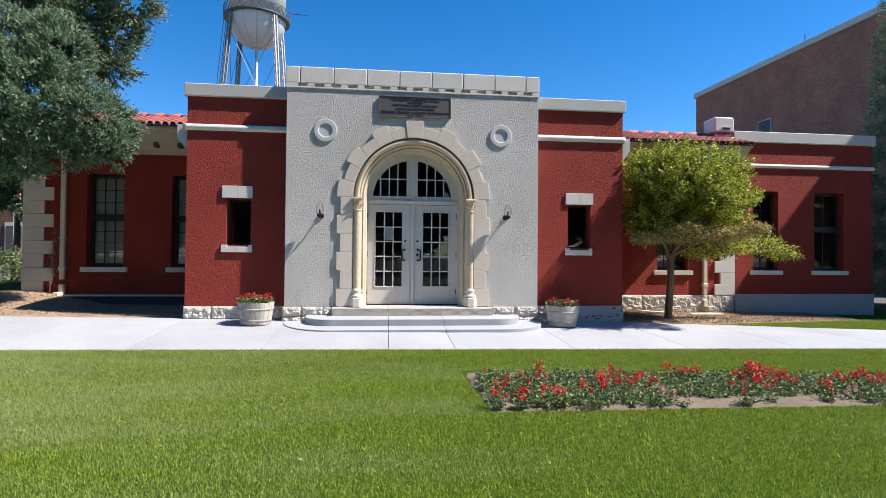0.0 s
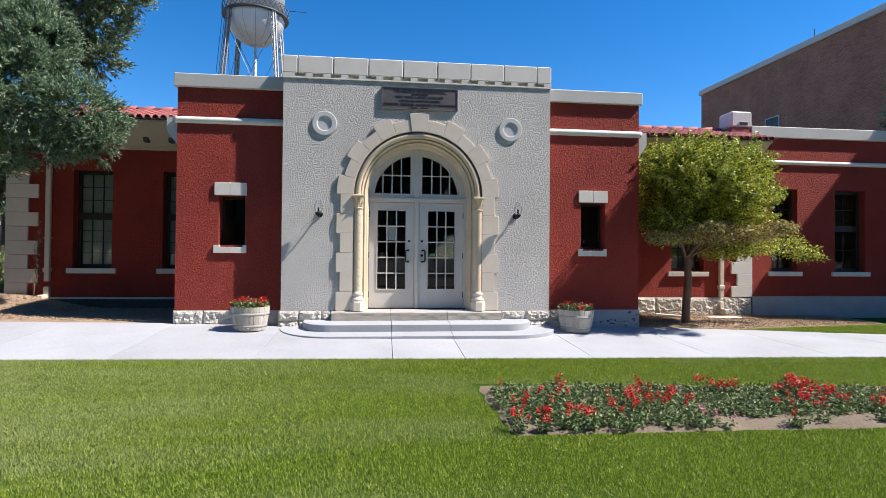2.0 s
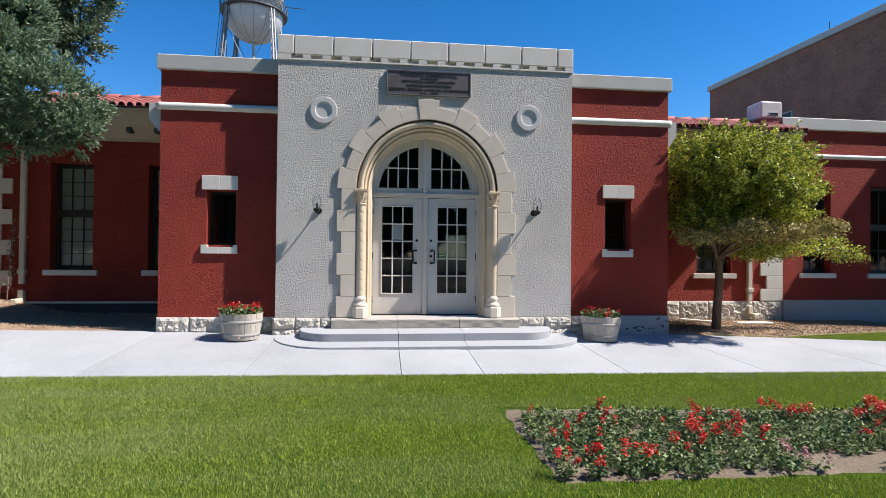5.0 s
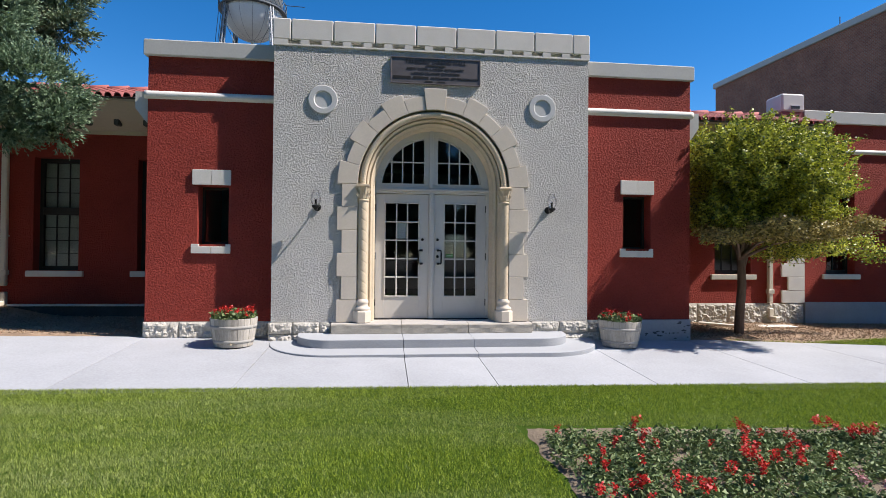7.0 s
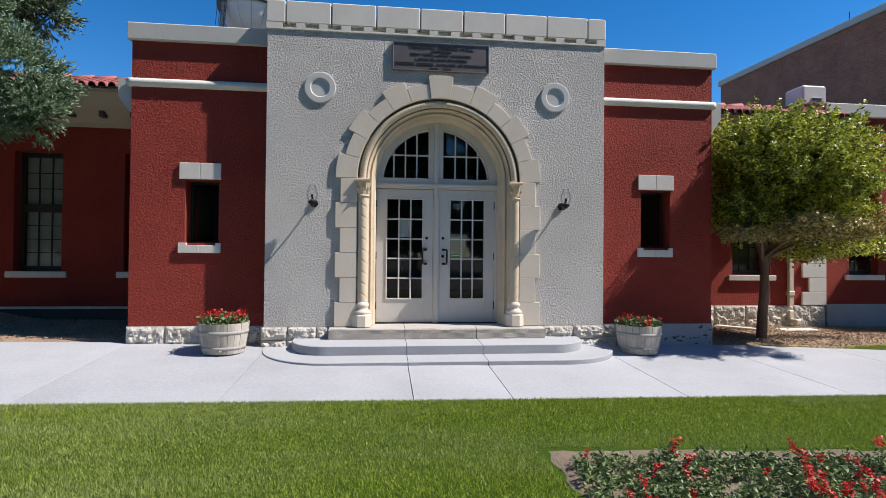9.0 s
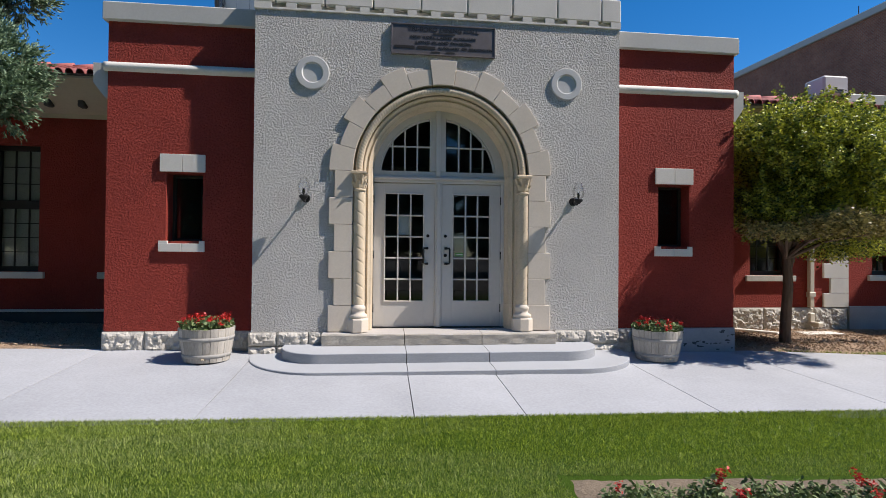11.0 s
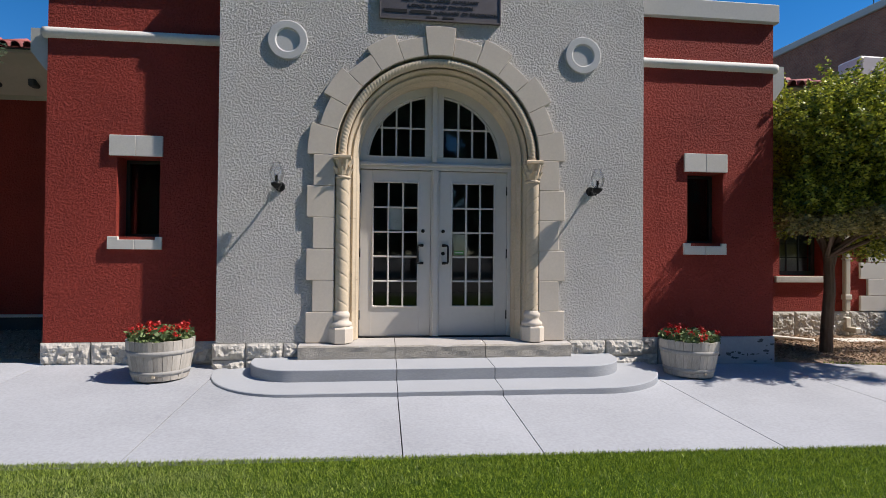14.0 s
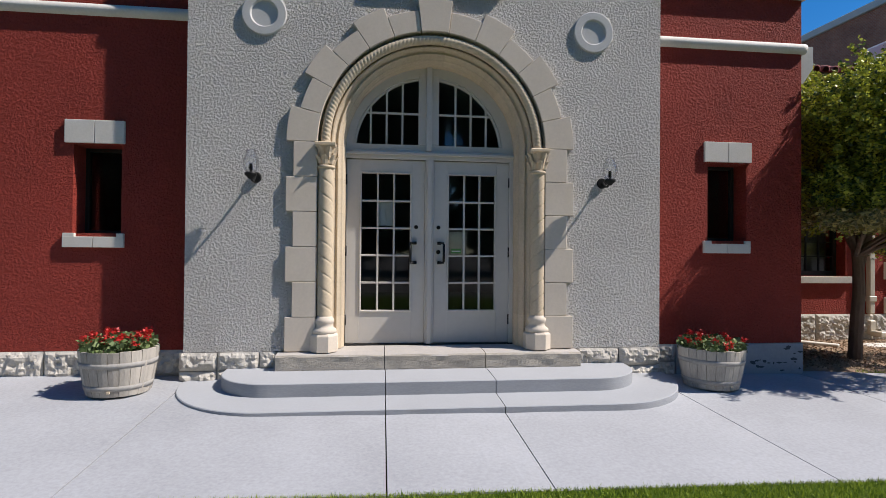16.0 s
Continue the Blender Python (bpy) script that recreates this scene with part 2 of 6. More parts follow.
def blades_of_grass(name):
    """Blades of many greens in small tufts, with paler worn patches and faint mowing stripes."""
    m = leafy(name, (0.07, 0.135, 0.008), (0.40, 0.50, 0.05), 0.5, 0.30, 0.22, (10, 10, 1))
    n, l = m.node_tree.nodes, m.node_tree.links
    pos = n.new("ShaderNodeNewGeometry").outputs["Position"]
    mp = n.new("ShaderNodeMapping")
    mp.inputs["Scale"].default_value = (0.22, 1.1, 1)
    mp.inputs["Rotation"].default_value = (0, 0, 0.12)
    l.new(pos, mp.inputs[0])
    sep = n.new("ShaderNodeSeparateXYZ")
    l.new(pos, sep.inputs[0])
    west = n.new("ShaderNodeMapRange")
    for key, v in (("From Min", 1.5), ("From Max", -6.0), ("To Min", -0.10), ("To Max", 0.12)):
        west.inputs[key].default_value = v
    l.new(sep.outputs["X"], west.inputs[0])
    worn = mathn(n, l, "ADD", noise_node(n, l, 1.0, 6, 0.65, mp.outputs[0]), west.outputs[0])
    k = n.new("ShaderNodeMapRange")
    for key, v in (("From Min", 0.42), ("From Max", 0.66), ("To Min", 0.0), ("To Max", 0.9)):
        k.inputs[key].default_value = v
    l.new(worn, k.inputs[0])
    b = n["Principled BSDF"]
    green = b.inputs["Base Color"].links[0].from_socket
    pale = n.new("ShaderNodeMixRGB")
    l.new(k.outputs[0], pale.inputs[0])
    l.new(green, pale.inputs[1])
    dry = n.new("ShaderNodeMixRGB")
    dry.blend_type, dry.inputs[0].default_value, dry.inputs[2].default_value = "MIX", 0.62, (0.40, 0.43, 0.20, 1)
    l.new(green, dry.inputs[1])
    l.new(dry.outputs[0], pale.inputs[2])
    for node in n:
        if node.type == "BSDF_TRANSLUCENT":
            l.new(pale.outputs[0], node.inputs["Color"])
    l.new(pale.outputs[0], b.inputs["Base Color"])
    return m


BLADE = blades_of_grass("grass blades")
JUNIPER = leafy("blue-green conifer sprays", (0.06, 0.12, 0.072), (0.33, 0.44, 0.27), 0.65, 0.2)
SPRUCE = leafy("dark conifer sprays", (0.055, 0.095, 0.055), (0.27, 0.35, 0.20), 0.6, 0.15)
LEAFG = leafy("small green leaves", (0.05, 0.095, 0.022), (0.62, 0.63, 0.075), 0.45, 0.26, 0.3, (2.2, 2.2, 2.2))
LEAFB = leafy("olive brown leaves", (0.10, 0.085, 0.025), (0.50, 0.40, 0.12), 0.45, 0.2)
SAGE = leafy("flower bed leaves", (0.035, 0.075, 0.022), (0.24, 0.31, 0.12), 0.6, 0.2)
PETAL = leafy("red petals", (0.42, 0.012, 0.012), (0.68, 0.035, 0.025), 0.5, 0.25)
PINK = leafy("faded petals", (0.30, 0.09, 0.10), (0.55, 0.33, 0.32), 0.5, 0.25)
# Near black: shade put into the colour of wing base, vents and roof deck.
SHADOWED = surface("near-black shade tone", (0.075, 0.072, 0.07), 0.9, var=0.3, big=3, fine=30, bump=0.5, grain=30, depth=0.01)
FLAKE = surface("bare dark patch", (0.07, 0.078, 0.09), 0.8, bump=0.3)
WEED = leafy("dry weed stalks", (0.16, 0.13, 0.10), (0.38, 0.33, 0.27), 0.8, 0.0)
PAPER = surface("white paper notice", (0.72, 0.74, 0.76), 0.8, var=0.05, bump=0)
GREENL = surface("green sticker", (0.10, 0.30, 0.10), 0.6, bump=0)


# ---- builders ----
def link(name, bm, mat, parent=None, label="", smooth=False):
    me = bpy.data.meshes.new(name)
    bm.to_mesh(me)
    bm.free()
    if smooth:
        for p in me.polygons:
            p.use_smooth = True
    me.materials.append(mat)
    ob = new(name, me)
    ob.parent = parent
    ob.visible_shadow = mat is not GLASS  # daylight passes the panes
    if label:
        ob["label"] = label
    return ob


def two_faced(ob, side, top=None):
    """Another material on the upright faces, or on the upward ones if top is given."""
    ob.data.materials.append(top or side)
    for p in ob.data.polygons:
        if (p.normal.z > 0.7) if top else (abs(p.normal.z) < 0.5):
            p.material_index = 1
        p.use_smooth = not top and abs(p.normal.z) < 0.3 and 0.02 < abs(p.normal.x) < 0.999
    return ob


part = link


def thing(name, label, category, at=(0, 0, 0), group="", kind=""):
    ob = new(name)
    ob.empty_display_size = 0.05
    ob.location = at
    return tagged(ob, label, category, group, kind)


def arrays(name, verts, faces, mat, parent=None, label="", smooth=False):
    me = bpy.data.meshes.new(name)
    me.from_pydata(verts, [], faces)
    me.update()
    if smooth:
        for p in me.polygons:
            p.use_smooth = True
    me.materials.append(mat)
    ob = new(name, me)
    ob.parent = parent
    if label:
        ob["label"] = label
    return ob


def box(bm, x0, x1, y0, y1, z0, z1, bevel=0.0, m=None):
    t = Matrix.LocRotScale(((x0 + x1) / 2, (y0 + y1) / 2, (z0 + z1) / 2), None, (x1 - x0, y1 - y0, z1 - z0))
    r = bmesh.ops.create_cube(bm, size=1, matrix=(m or Matrix()) @ t)
    if bevel:
        e = list({e for v in r["verts"] for e in v.link_edges})
        bmesh.ops.bevel(bm, geom=e, offset=bevel, segments=1, affect="EDGES")
    return bm


def boxes(*bs, bevel=0.0):
    bm = bmesh.new()
    for b in bs:
        box(bm, *b, bevel=bevel)
    return bm


def rod(bm, a, b, r0, r1=None, seg=8):
    a, b = Vector(a), Vector(b)
    d = b - a
    q = d.to_track_quat("Z", "Y").to_matrix().to_4x4()
    bmesh.ops.create_cone(bm, cap_ends=True, segments=seg, radius1=r0, radius2=r0 if r1 is None else r1, depth=d.length, matrix=Matrix.Translation((a + b) / 2) @ q)
    return bm


def lathe(profile, seg=32, at=(0, 0, 0), bm=None, caps=True):
    bm = bm or bmesh.new()
    rings = []
    for r, z in profile:
        rings.append([bm.verts.new((at[0] + r * math.cos(2 * math.pi * i / seg), at[1] + r * math.sin(2 * math.pi * i / seg), at[2] + z)) for i in range(seg)])
    for a, b in zip(rings, rings[1:]):
        for i in range(seg):
            bm.faces.new((a[i], a[(i + 1) % seg], b[(i + 1) % seg], b[i]))
    if caps:
        bm.faces.new(rings[0][::-1])
        bm.faces.new(rings[-1])
    return bm


def wall_with_openings(bm, x0, x1, z0, z1, y0, y1, holes=()):
    """A wall along x, from y0 (front) to y1, cut through by rectangular holes (x0, x1, z0, z1)."""
    xs = sorted({x0, x1, *[h[0] for h in holes], *[h[1] for h in holes]})
    for a, b in zip(xs, xs[1:]):
        zs = sorted([(h[2], h[3]) for h in holes if h[0] <= a and h[1] >= b])
        lo = z0
        for c, d in zs + [(z1, z1)]:
            if c - lo > 1e-4:
                box(bm, a, b, y0, y1, lo, c)
            lo = d
    bmesh.ops.remove_doubles(bm, verts=bm.verts, dist=1e-5)
    return bm


def ease(a, b, v):
    t = min(1.0, max(0.0, (v - a) / (b - a)))
    return t * t * (3 - 2 * t)


def gz(x, y):
    """The height of the ground."""
    z = -0.014 * min(14.0, max(-12.0, x)) * (1 + 0.32 * min(0.0, max(y, -2.5)))
    if y < 0:
        z += 0.056 * max(y, -2.5) + 0.08 * max(-1.3, min(0.0, y + 2.5))
    z += 0.30 * ease(-7.2, -9.2, x) * ease(0.5, 2.6, y) * (1 - ease(8, 14, y))
    return z


def front_edge(x):
    return -2.48 - 0.022 * max(-14, min(14, x))


def back_edge(x):
    if x < -4.6:
        return 0.33
    return 0.36 - 0.17 * max(0.0, min(9.0, x - 5.0))

# ---- ground, pavement, beds ----
def ground_sheet():
    xs = [-900, -300, -120, -60, -40] + [x * 0.5 for x in range(-60, 61)] + [40, 60, 120, 300, 900]
    ys = [-700, -200, -80, -40, -25] + [-15 + i * 0.5 for i in range(0, 26)] + [-2.5, -2.25, -2, -1.5, -1, -0.5, 0, 0.5, 1, 1.5, 2, 2.5, 3, 4, 5, 7, 9, 12, 16, 24, 40, 70, 150, 400, 900]
    ys = sorted(set(ys))
    vs, fs = [], []
    for y in ys:
        for x in xs:
            z = gz(x, y)
            under = front_edge(x) + 0.06 < y < max(back_edge(x), 0.3) - 0.05
            vs.append((x, y, z - (0.09 if under else 0.012)))
    w = len(xs)
    for j in range(len(ys) - 1):
        for i in range(w - 1):
            fs.append((j * w + i, j * w + i + 1, (j + 1) * w + i + 1, (j + 1) * w + i))
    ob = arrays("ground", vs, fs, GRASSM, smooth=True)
    return tagged(ob, "mown green lawn sloping gently from the building", "lawn", kind="structure")


ground_sheet()

JOINTS = [-40, -32, -26, -20, -16, -12.6, -10.6, -8.6, -6.6, -4.6, -2.55, -0.5, 0.6, 2.62, 4.66, 6.7, 8.7, 10.7, 12.7, 16, 20, 26, 32, 40]


def slab(x0, x1, parent):
    bm = bmesh.new()
    g = 0.005
    n = 6
    rows = []
    for i in range(n + 1):
        x = x0 + g + (x1 - x0 - 2 * g) * i / n
        f, b = front_edge(x), back_edge(x)
        ys = [f, f + 0.012, (f + min(0, b)) * 0.66, (f + min(0, b)) * 0.33, min(0.0, b - 0.03), b - 0.012, b]
        zs = [gz(x, y) for y in ys]
        edge = 0.005 if i in (0, n) else 0.0
        rows.append([bm.verts.new((x, f, zs[0] - 0.09))] + [bm.verts.new((x, y, z - (0.006 if k in (0, 6) else 0) - edge)) for k, (y, z) in enumerate(zip(ys, zs))] + [bm.verts.new((x, b, zs[-1] - 0.09))])
    for a, b in zip(rows, rows[1:]):
        for k in range(len(a) - 1):
            bm.faces.new((a[k], b[k], b[k + 1], a[k + 1]))
    bm.faces.new(rows[0])
    bm.faces.new(rows[-1][::-1])
    return part("slab", bm, CONC, parent)


pavement = thing("pavement", "broad pale concrete walk in front of the building", "pavement", kind="structure")

# ---- central block ----
C = 0.02
RED_Y, WING_Y = 0.235, 2.86
ROOF_Z = 4.70
LW = (-3.855, -3.362, 1.585, 2.545)
RW = (3.437, 3.955, 1.585, 2.545)


def gray_front():
    """The rendered front with its round-headed doorway cut through."""
    bm = bmesh.new()
    t, r, zs, top = 0.62, 1.30, 2.60, 4.86
    x0, x1 = -2.618, 2.685
    box(bm, x0, C - r, 0, t, 0.33, zs)
    box(bm, C + r, x1, 0, t, 0.33, zs)
    n = 40
    arc = [(C + r * math.cos(math.pi * i / n), zs + r * math.sin(math.pi * i / n)) for i in range(n + 1)]
    outer = []
    for i in range(n + 1):
        a = math.pi * i / n
        cx, cz = math.cos(a), math.sin(a)
        k = min(((x1 - C) if cx > 0 else (C - x0)) / abs(cx) if abs(cx) > 1e-6 else 1e9, (top - zs) / cz if cz > 1e-6 else 1e9)
        outer.append((C + cx * k, zs + cz * k))
    for i in range(n):
        quad = [arc[i], outer[i], outer[i + 1], arc[i + 1]]
        o0, o1 = outer[i], outer[i + 1]
        if abs(o0[0] - o1[0]) > 1e-6 and abs(o0[1] - o1[1]) > 1e-6:
            quad = [arc[i], o0, (x1 if o0[0] > C else x0, top), o1, arc[i + 1]]
        f = [bm.verts.new((x, 0, z)) for x, z in quad]
        b = [bm.verts.new((x, t, z)) for x, z in quad]
        bm.faces.new(f)
        bm.faces.new(b[::-1])
        for k in range(len(f)):
            bm.faces.new((f[k], b[k], b[(k + 1) % len(f)], f[(k + 1) % len(f)]))
    bmesh.ops.remove_doubles(bm, verts=bm.verts, dist=1e-4)
    bmesh.ops.recalc_face_normals(bm, faces=bm.faces)
    return tagged(link("wall_front", bm, GRAY), "light gray pebbly stucco wall round the arched doorway", "wall", kind="structure")


front = gray_front()
wl = tagged(link("wall_left", wall_with_openings(bmesh.new(), -4.65, -2.618, 0.32, ROOF_Z, RED_Y, RED_Y + 0.4, [LW]), RED), "red stucco wall with a narrow slit window", "wall", kind="structure")
wr = tagged(link("wall_right", wall_with_openings(bmesh.new(), 2.685, 4.70, 0.32, ROOF_Z, RED_Y, RED_Y + 0.4, [RW]), RED), "red stucco wall with a narrow slit window", "wall", kind="structure")
sl = tagged(link("wall_side_left", boxes((-4.65, -4.25, RED_Y + 0.4, WING_Y, 0.0, ROOF_Z)), RED), "red stucco side wall of the entrance block", "wall", kind="structure")
sr = tagged(link("wall_side_right", boxes((4.30, 4.70, RED_Y + 0.4, WING_Y, -0.1, ROOF_Z)), RED), "red stucco side wall of the entrance block", "wall", kind="structure")
tagged(link("roof_block", boxes((-4.6, 4.65, 0.3, WING_Y + 3, ROOF_Z - 0.15, ROOF_Z - 0.02)), BASEC), "flat gray roof behind the parapet", "roof", kind="structure")

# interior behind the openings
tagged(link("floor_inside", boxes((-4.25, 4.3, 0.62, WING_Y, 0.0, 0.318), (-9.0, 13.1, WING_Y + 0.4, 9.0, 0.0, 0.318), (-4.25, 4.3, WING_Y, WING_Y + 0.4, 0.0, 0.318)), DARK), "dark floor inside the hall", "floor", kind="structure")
tagged(link("ceiling", boxes((-4.25, 4.3, 0.64, WING_Y + 0.4, 4.2, 4.3), (-8.96, 13.1, WING_Y + 0.4, 9.0, 4.2, 4.3)), INNER), "plain ceiling inside the hall", "ceiling", kind="structure")
tagged(link("wall_back", boxes((-9.36, 13.5, 9.0, 9.3, -0.3, 4.9)), INNER), "plain back wall of the hall", "wall", kind="structure")


def rock_blocks(parent, x0, x1, y, z0, z1, rows, seed, widths=(0.32, 0.62), depth=0.14):
    """Rock-faced stones in courses: each a block with a broken, bulging face."""
    rng = random.Random(seed)
    h = (z1 - z0) / rows
    for r in range(rows):
        x = x0
        while x < x1 - 1e-3:
            w = rng.uniform(*widths)
            if x + w > x1 - 0.15:
                w = x1 - x
            nx, nz = max(6, int(w / 0.028)), max(5, int(h / 0.028))
            bm = bmesh.new()
            g = [[None] * (nz + 1) for _ in range(nx + 1)]
            off = rng.uniform(0, 50)
            for i in range(nx + 1):
                for j in range(nz + 1):
                    u, v = i / nx, j / nz
                    edge = min(u, 1 - u) * w
                    edge = min(edge, min(v, 1 - v) * h)
                    px, pz = x + 0.006 + (w - 0.012) * u, z0 + r * h + 0.005 + (h - 0.01) * v
                    bulge = min(1, edge / 0.045) * (0.030 + 0.026 * noise.noise((px * 9 + off, pz * 11, off)) + 0.024 * noise.noise((px * 22, pz * 26, off)) + 0.02 * noise.noise((px * 55, pz * 55, off)))
                    g[i][j] = bm.verts.new((px, y - max(-0.01, bulge), pz))
            for i in range(nx):
                for j in range(nz):
                    q = (g[i][j], g[i + 1][j], g[i + 1][j + 1], g[i][j + 1])
                    k = (i + j) % 2
                    bm.faces.new((q[k], q[(k + 1) % 4], q[(k + 2) % 4]))
                    bm.faces.new((q[k], q[(k + 2) % 4], q[(k + 3) % 4]))
            rim = [g[i][0] for i in range(nx + 1)] + [g[nx][j] for j in range(1, nz + 1)] + [g[i][nz] for i in range(nx - 1, -1, -1)] + [g[0][j] for j in range(nz - 1, 0, -1)]
            back = [bm.verts.new((v.co.x, y + depth, v.co.z)) for v in rim]
            for k in range(len(rim)):
                k2 = (k + 1) % len(rim)
                bm.faces.new((rim[k2], rim[k], back[k], back[k2]))
            bm.faces.new(back)
            part("stone", bm, ROCK, parent)
            x += w


base = thing("stone_base", "rock-faced pale limestone plinth blocks under the stucco walls", "plinth", kind="structure")
part("core", boxes((-2.62, -1.3, 0.02, 0.6, -0.15, 0.325), (1.3, 2.66, 0.02, 0.6, -0.2, 0.325), (-4.62, -2.62, RED_Y + 0.02, RED_Y + 0.4, -0.1, 0.315), (2.66, 3.02, RED_Y + 0.02, RED_Y + 0.4, -0.2, 0.315), (-1.3, 1.3, 0.1, 0.6, -0.1, 0.15)), ROCK, base)
part("painted_base", boxes((3.02, 4.715, RED_Y - 0.02, RED_Y + 0.4, -0.25, 0.315), bevel=0.008), BASEC, base, "smooth blue-gray painted base with flaking patches")
rng0 = random.Random(5)
for _ in range(26):
    px, pz = rng0.uniform(3.4, 4.66), rng0.uniform(-0.02, 0.13) if rng0.random() < 0.75 else rng0.uniform(0.18, 0.29)
    if pz > 0.15:
        px = rng0.uniform(4.45, 4.68)
    bm = bmesh.new()
    k = rng0.randint(6, 9)
    w, h = rng0.uniform(0.012, 0.05), rng0.uniform(0.008, 0.024)
    bm.faces.new([bm.verts.new((px + w * math.cos(6.283 * i / k) * rng0.uniform(0.5, 1.2), RED_Y - 0.0235, pz + h * math.sin(6.283 * i / k) * rng0.uniform(0.5, 1.3))) for i in range(k)])
    part("flaked_patch", bm, FLAKE, base, "dark patch where the paint has flaked")
rock_blocks(base, -2.665, -1.66, 0.0, 0.13, 0.33, 1, 3)
rock_blocks(base, -2.665, -1.66, 0.0, -0.1, 0.13, 1, 4)
rock_blocks(base, 1.68, 2.70, 0.0, 0.12, 0.33, 1, 5)
rock_blocks(base, 1.68, 2.70, 0.0, -0.14, 0.12, 1, 6)
rock_blocks(base, -4.68, -2.67, RED_Y, 0.02, 0.32, 1, 7, (0.45, 0.8))
rock_blocks(base, 2.70, 3.02, RED_Y, -0.12, 0.32, 2, 8)

# coping, bands
coping = thing("parapet", "pale cast-stone parapet blocks with a row of square notches", "parapet", kind="structure")
px = [-2.64, -2.35, -1.67, -0.99, -0.31, 0.37, 1.04, 1.72, 2.40, 2.705]
for a, b in zip(px, px[1:]):
    bm = bmesh.new()
    box(bm, a + 0.005, b - 0.005, -0.020, 0.55, 4.935, 5.275, bevel=0.014)
    part("coping_stone", bm, CAST, coping)
part("drip_ledge", boxes((-2.635, 2.70, -0.02, 0.4, 4.835, 4.862), bevel=0.004), CAST, coping)
part("notch_back", boxes((-2.63, 2.695, 0.05, 0.4, 4.862, 4.935)), CAST, coping)
slots = [(-2.40 + 0.339 * i) for i in range(15)]
edges = [-2.635] + [v for s in slots for v in (s, s + 0.20)] + [2.70]
for a, b in zip(edges[::2], edges[1::2]):
    part("dentil", boxes((a, b, -0.019, 0.052, 4.862, 4.935)), CAST, coping)


def coping_strip(name, x0, x1, y0, y1, z0, z1):
    bm = boxes((x0, x1, y0, y1, z0, z1), bevel=0.015)
    return tagged(link(name, bm, CAPM), "pale painted coping along the top of the red wall", "coping", kind="structure")


coping_strip("trim_coping_left", -4.71, -2.642, RED_Y - 0.062, RED_Y + 0.45, 4.64, 4.90)
coping_strip("trim_coping_right", 2.707, 4.755, RED_Y - 0.062, RED_Y + 0.45, 4.64, 4.90)
coping_strip("trim_coping_side_left", -4.71, -4.25, RED_Y + 0.455, WING_Y + 0.3, 4.64, 4.90)
coping_strip("trim_coping_side_right", 4.30, 4.755, RED_Y + 0.455, WING_Y + 0.3, 4.64, 4.90)


def moulding(name, x0, x1, y, z0, z1, proud=0.055):
    """A half-round string course."""
    bm = bmesh.new()
    n = 8
    rows = []
    m = max(2, int((x1 - x0) / 0.06))
    for i in range(m + 1):
        x = x0 + (x1 - x0) * i / m
        rows.append([bm.verts.new((x, y - proud * math.sin(math.pi * k / n) ** 0.6 - (0.004 * noise.noise((x * 12, k, 3)) if 0 < k < n else 0), z0 + (z1 - z0) * k / n)) for k in range(n + 1)])
    for a, b in zip(rows, rows[1:]):
        for k in range(n):
            bm.faces.new((a[k], b[k], b[k + 1], a[k + 1]))
    bm.faces.new(rows[0])
    bm.faces.new(rows[-1][::-1])
    return tagged(link(name, bm, WHITE, smooth=True), "rough white painted string course", "moulding", kind="structure")


moulding("trim_band_left", -4.70, -2.62, RED_Y + 0.002, 3.94, 4.075)
moulding("trim_band_right", 2.685, 4.75, RED_Y + 0.002, 3.955, 4.09)
tagged(link("trim_band_return_left", boxes((-4.70, -4.645, RED_Y, WING_Y, 3.94, 4.075), bevel=0.02), WHITE), "white painted string course on the side wall", "moulding", kind="structure")
tagged(link("trim_band_return_right", boxes((4.695, 4.75, RED_Y, WING_Y, 3.955, 4.09), bevel=0.02), WHITE), "white painted string course on the side wall", "moulding", kind="structure")

# ---- doorway surround: quoins, voussoirs, mouldings ----
surround = thing("door_surround", "cream limestone doorway surround with twisted columns", "doorway", kind="structure")
ZS = 2.60
qz = [0.33, 0.70, 1.08, 1.46, 1.84, 2.22, 2.60]
for s in (-1, 1):
    for i, (a, b) in enumerate(zip(qz, qz[1:])):
        w = 1.60 if i % 2 == 0 else 1.525
        x0, x1 = sorted((C + s * 1.27, C + s * w))
        part("quoin", boxes((x0, x1, -0.036, 0.3, a + 0.002, b - 0.002), bevel=0.005), LIME, surround)


def ring_piece(r0, r1, a0, a1, y0, y1, n=5):
    bm = bmesh.new()
    rows = []
    for i in range(n + 1):
        a = a0 + (a1 - a0) * i / n
        c, s = math.cos(a), math.sin(a)
        rows.append([bm.verts.new((C + r * c, y, ZS + r * s)) for r, y in ((r0, y0), (r1, y0), (r1, y1), (r0, y1))])
    for p, q in zip(rows, rows[1:]):
        for k in range(4):
            bm.faces.new((p[k], p[(k + 1) % 4], q[(k + 1) % 4], q[k]))
    bm.faces.new(rows[0][::-1])
    bm.faces.new(rows[-1])
    bmesh.ops.recalc_face_normals(bm, faces=bm.faces)
    e = [e for e in bm.edges if e.calc_face_angle(0) > 0.7]
    bmesh.ops.bevel(bm, geom=e, offset=0.004, segments=1, affect="EDGES")
    return bm


NV = 13
for i in range(NV):
    g = 0.0018
    long = i % 2 == 0
    part("voussoir", ring_piece(1.27, (1.625 if i == 6 else 1.60) if long else 1.50, math.pi * i / NV + g, math.pi * (i + 1) / NV - g, -0.036 - (0.012 if i == 6 else 0), 0.3), LIME, surround, "keystone" if i == 6 else "")

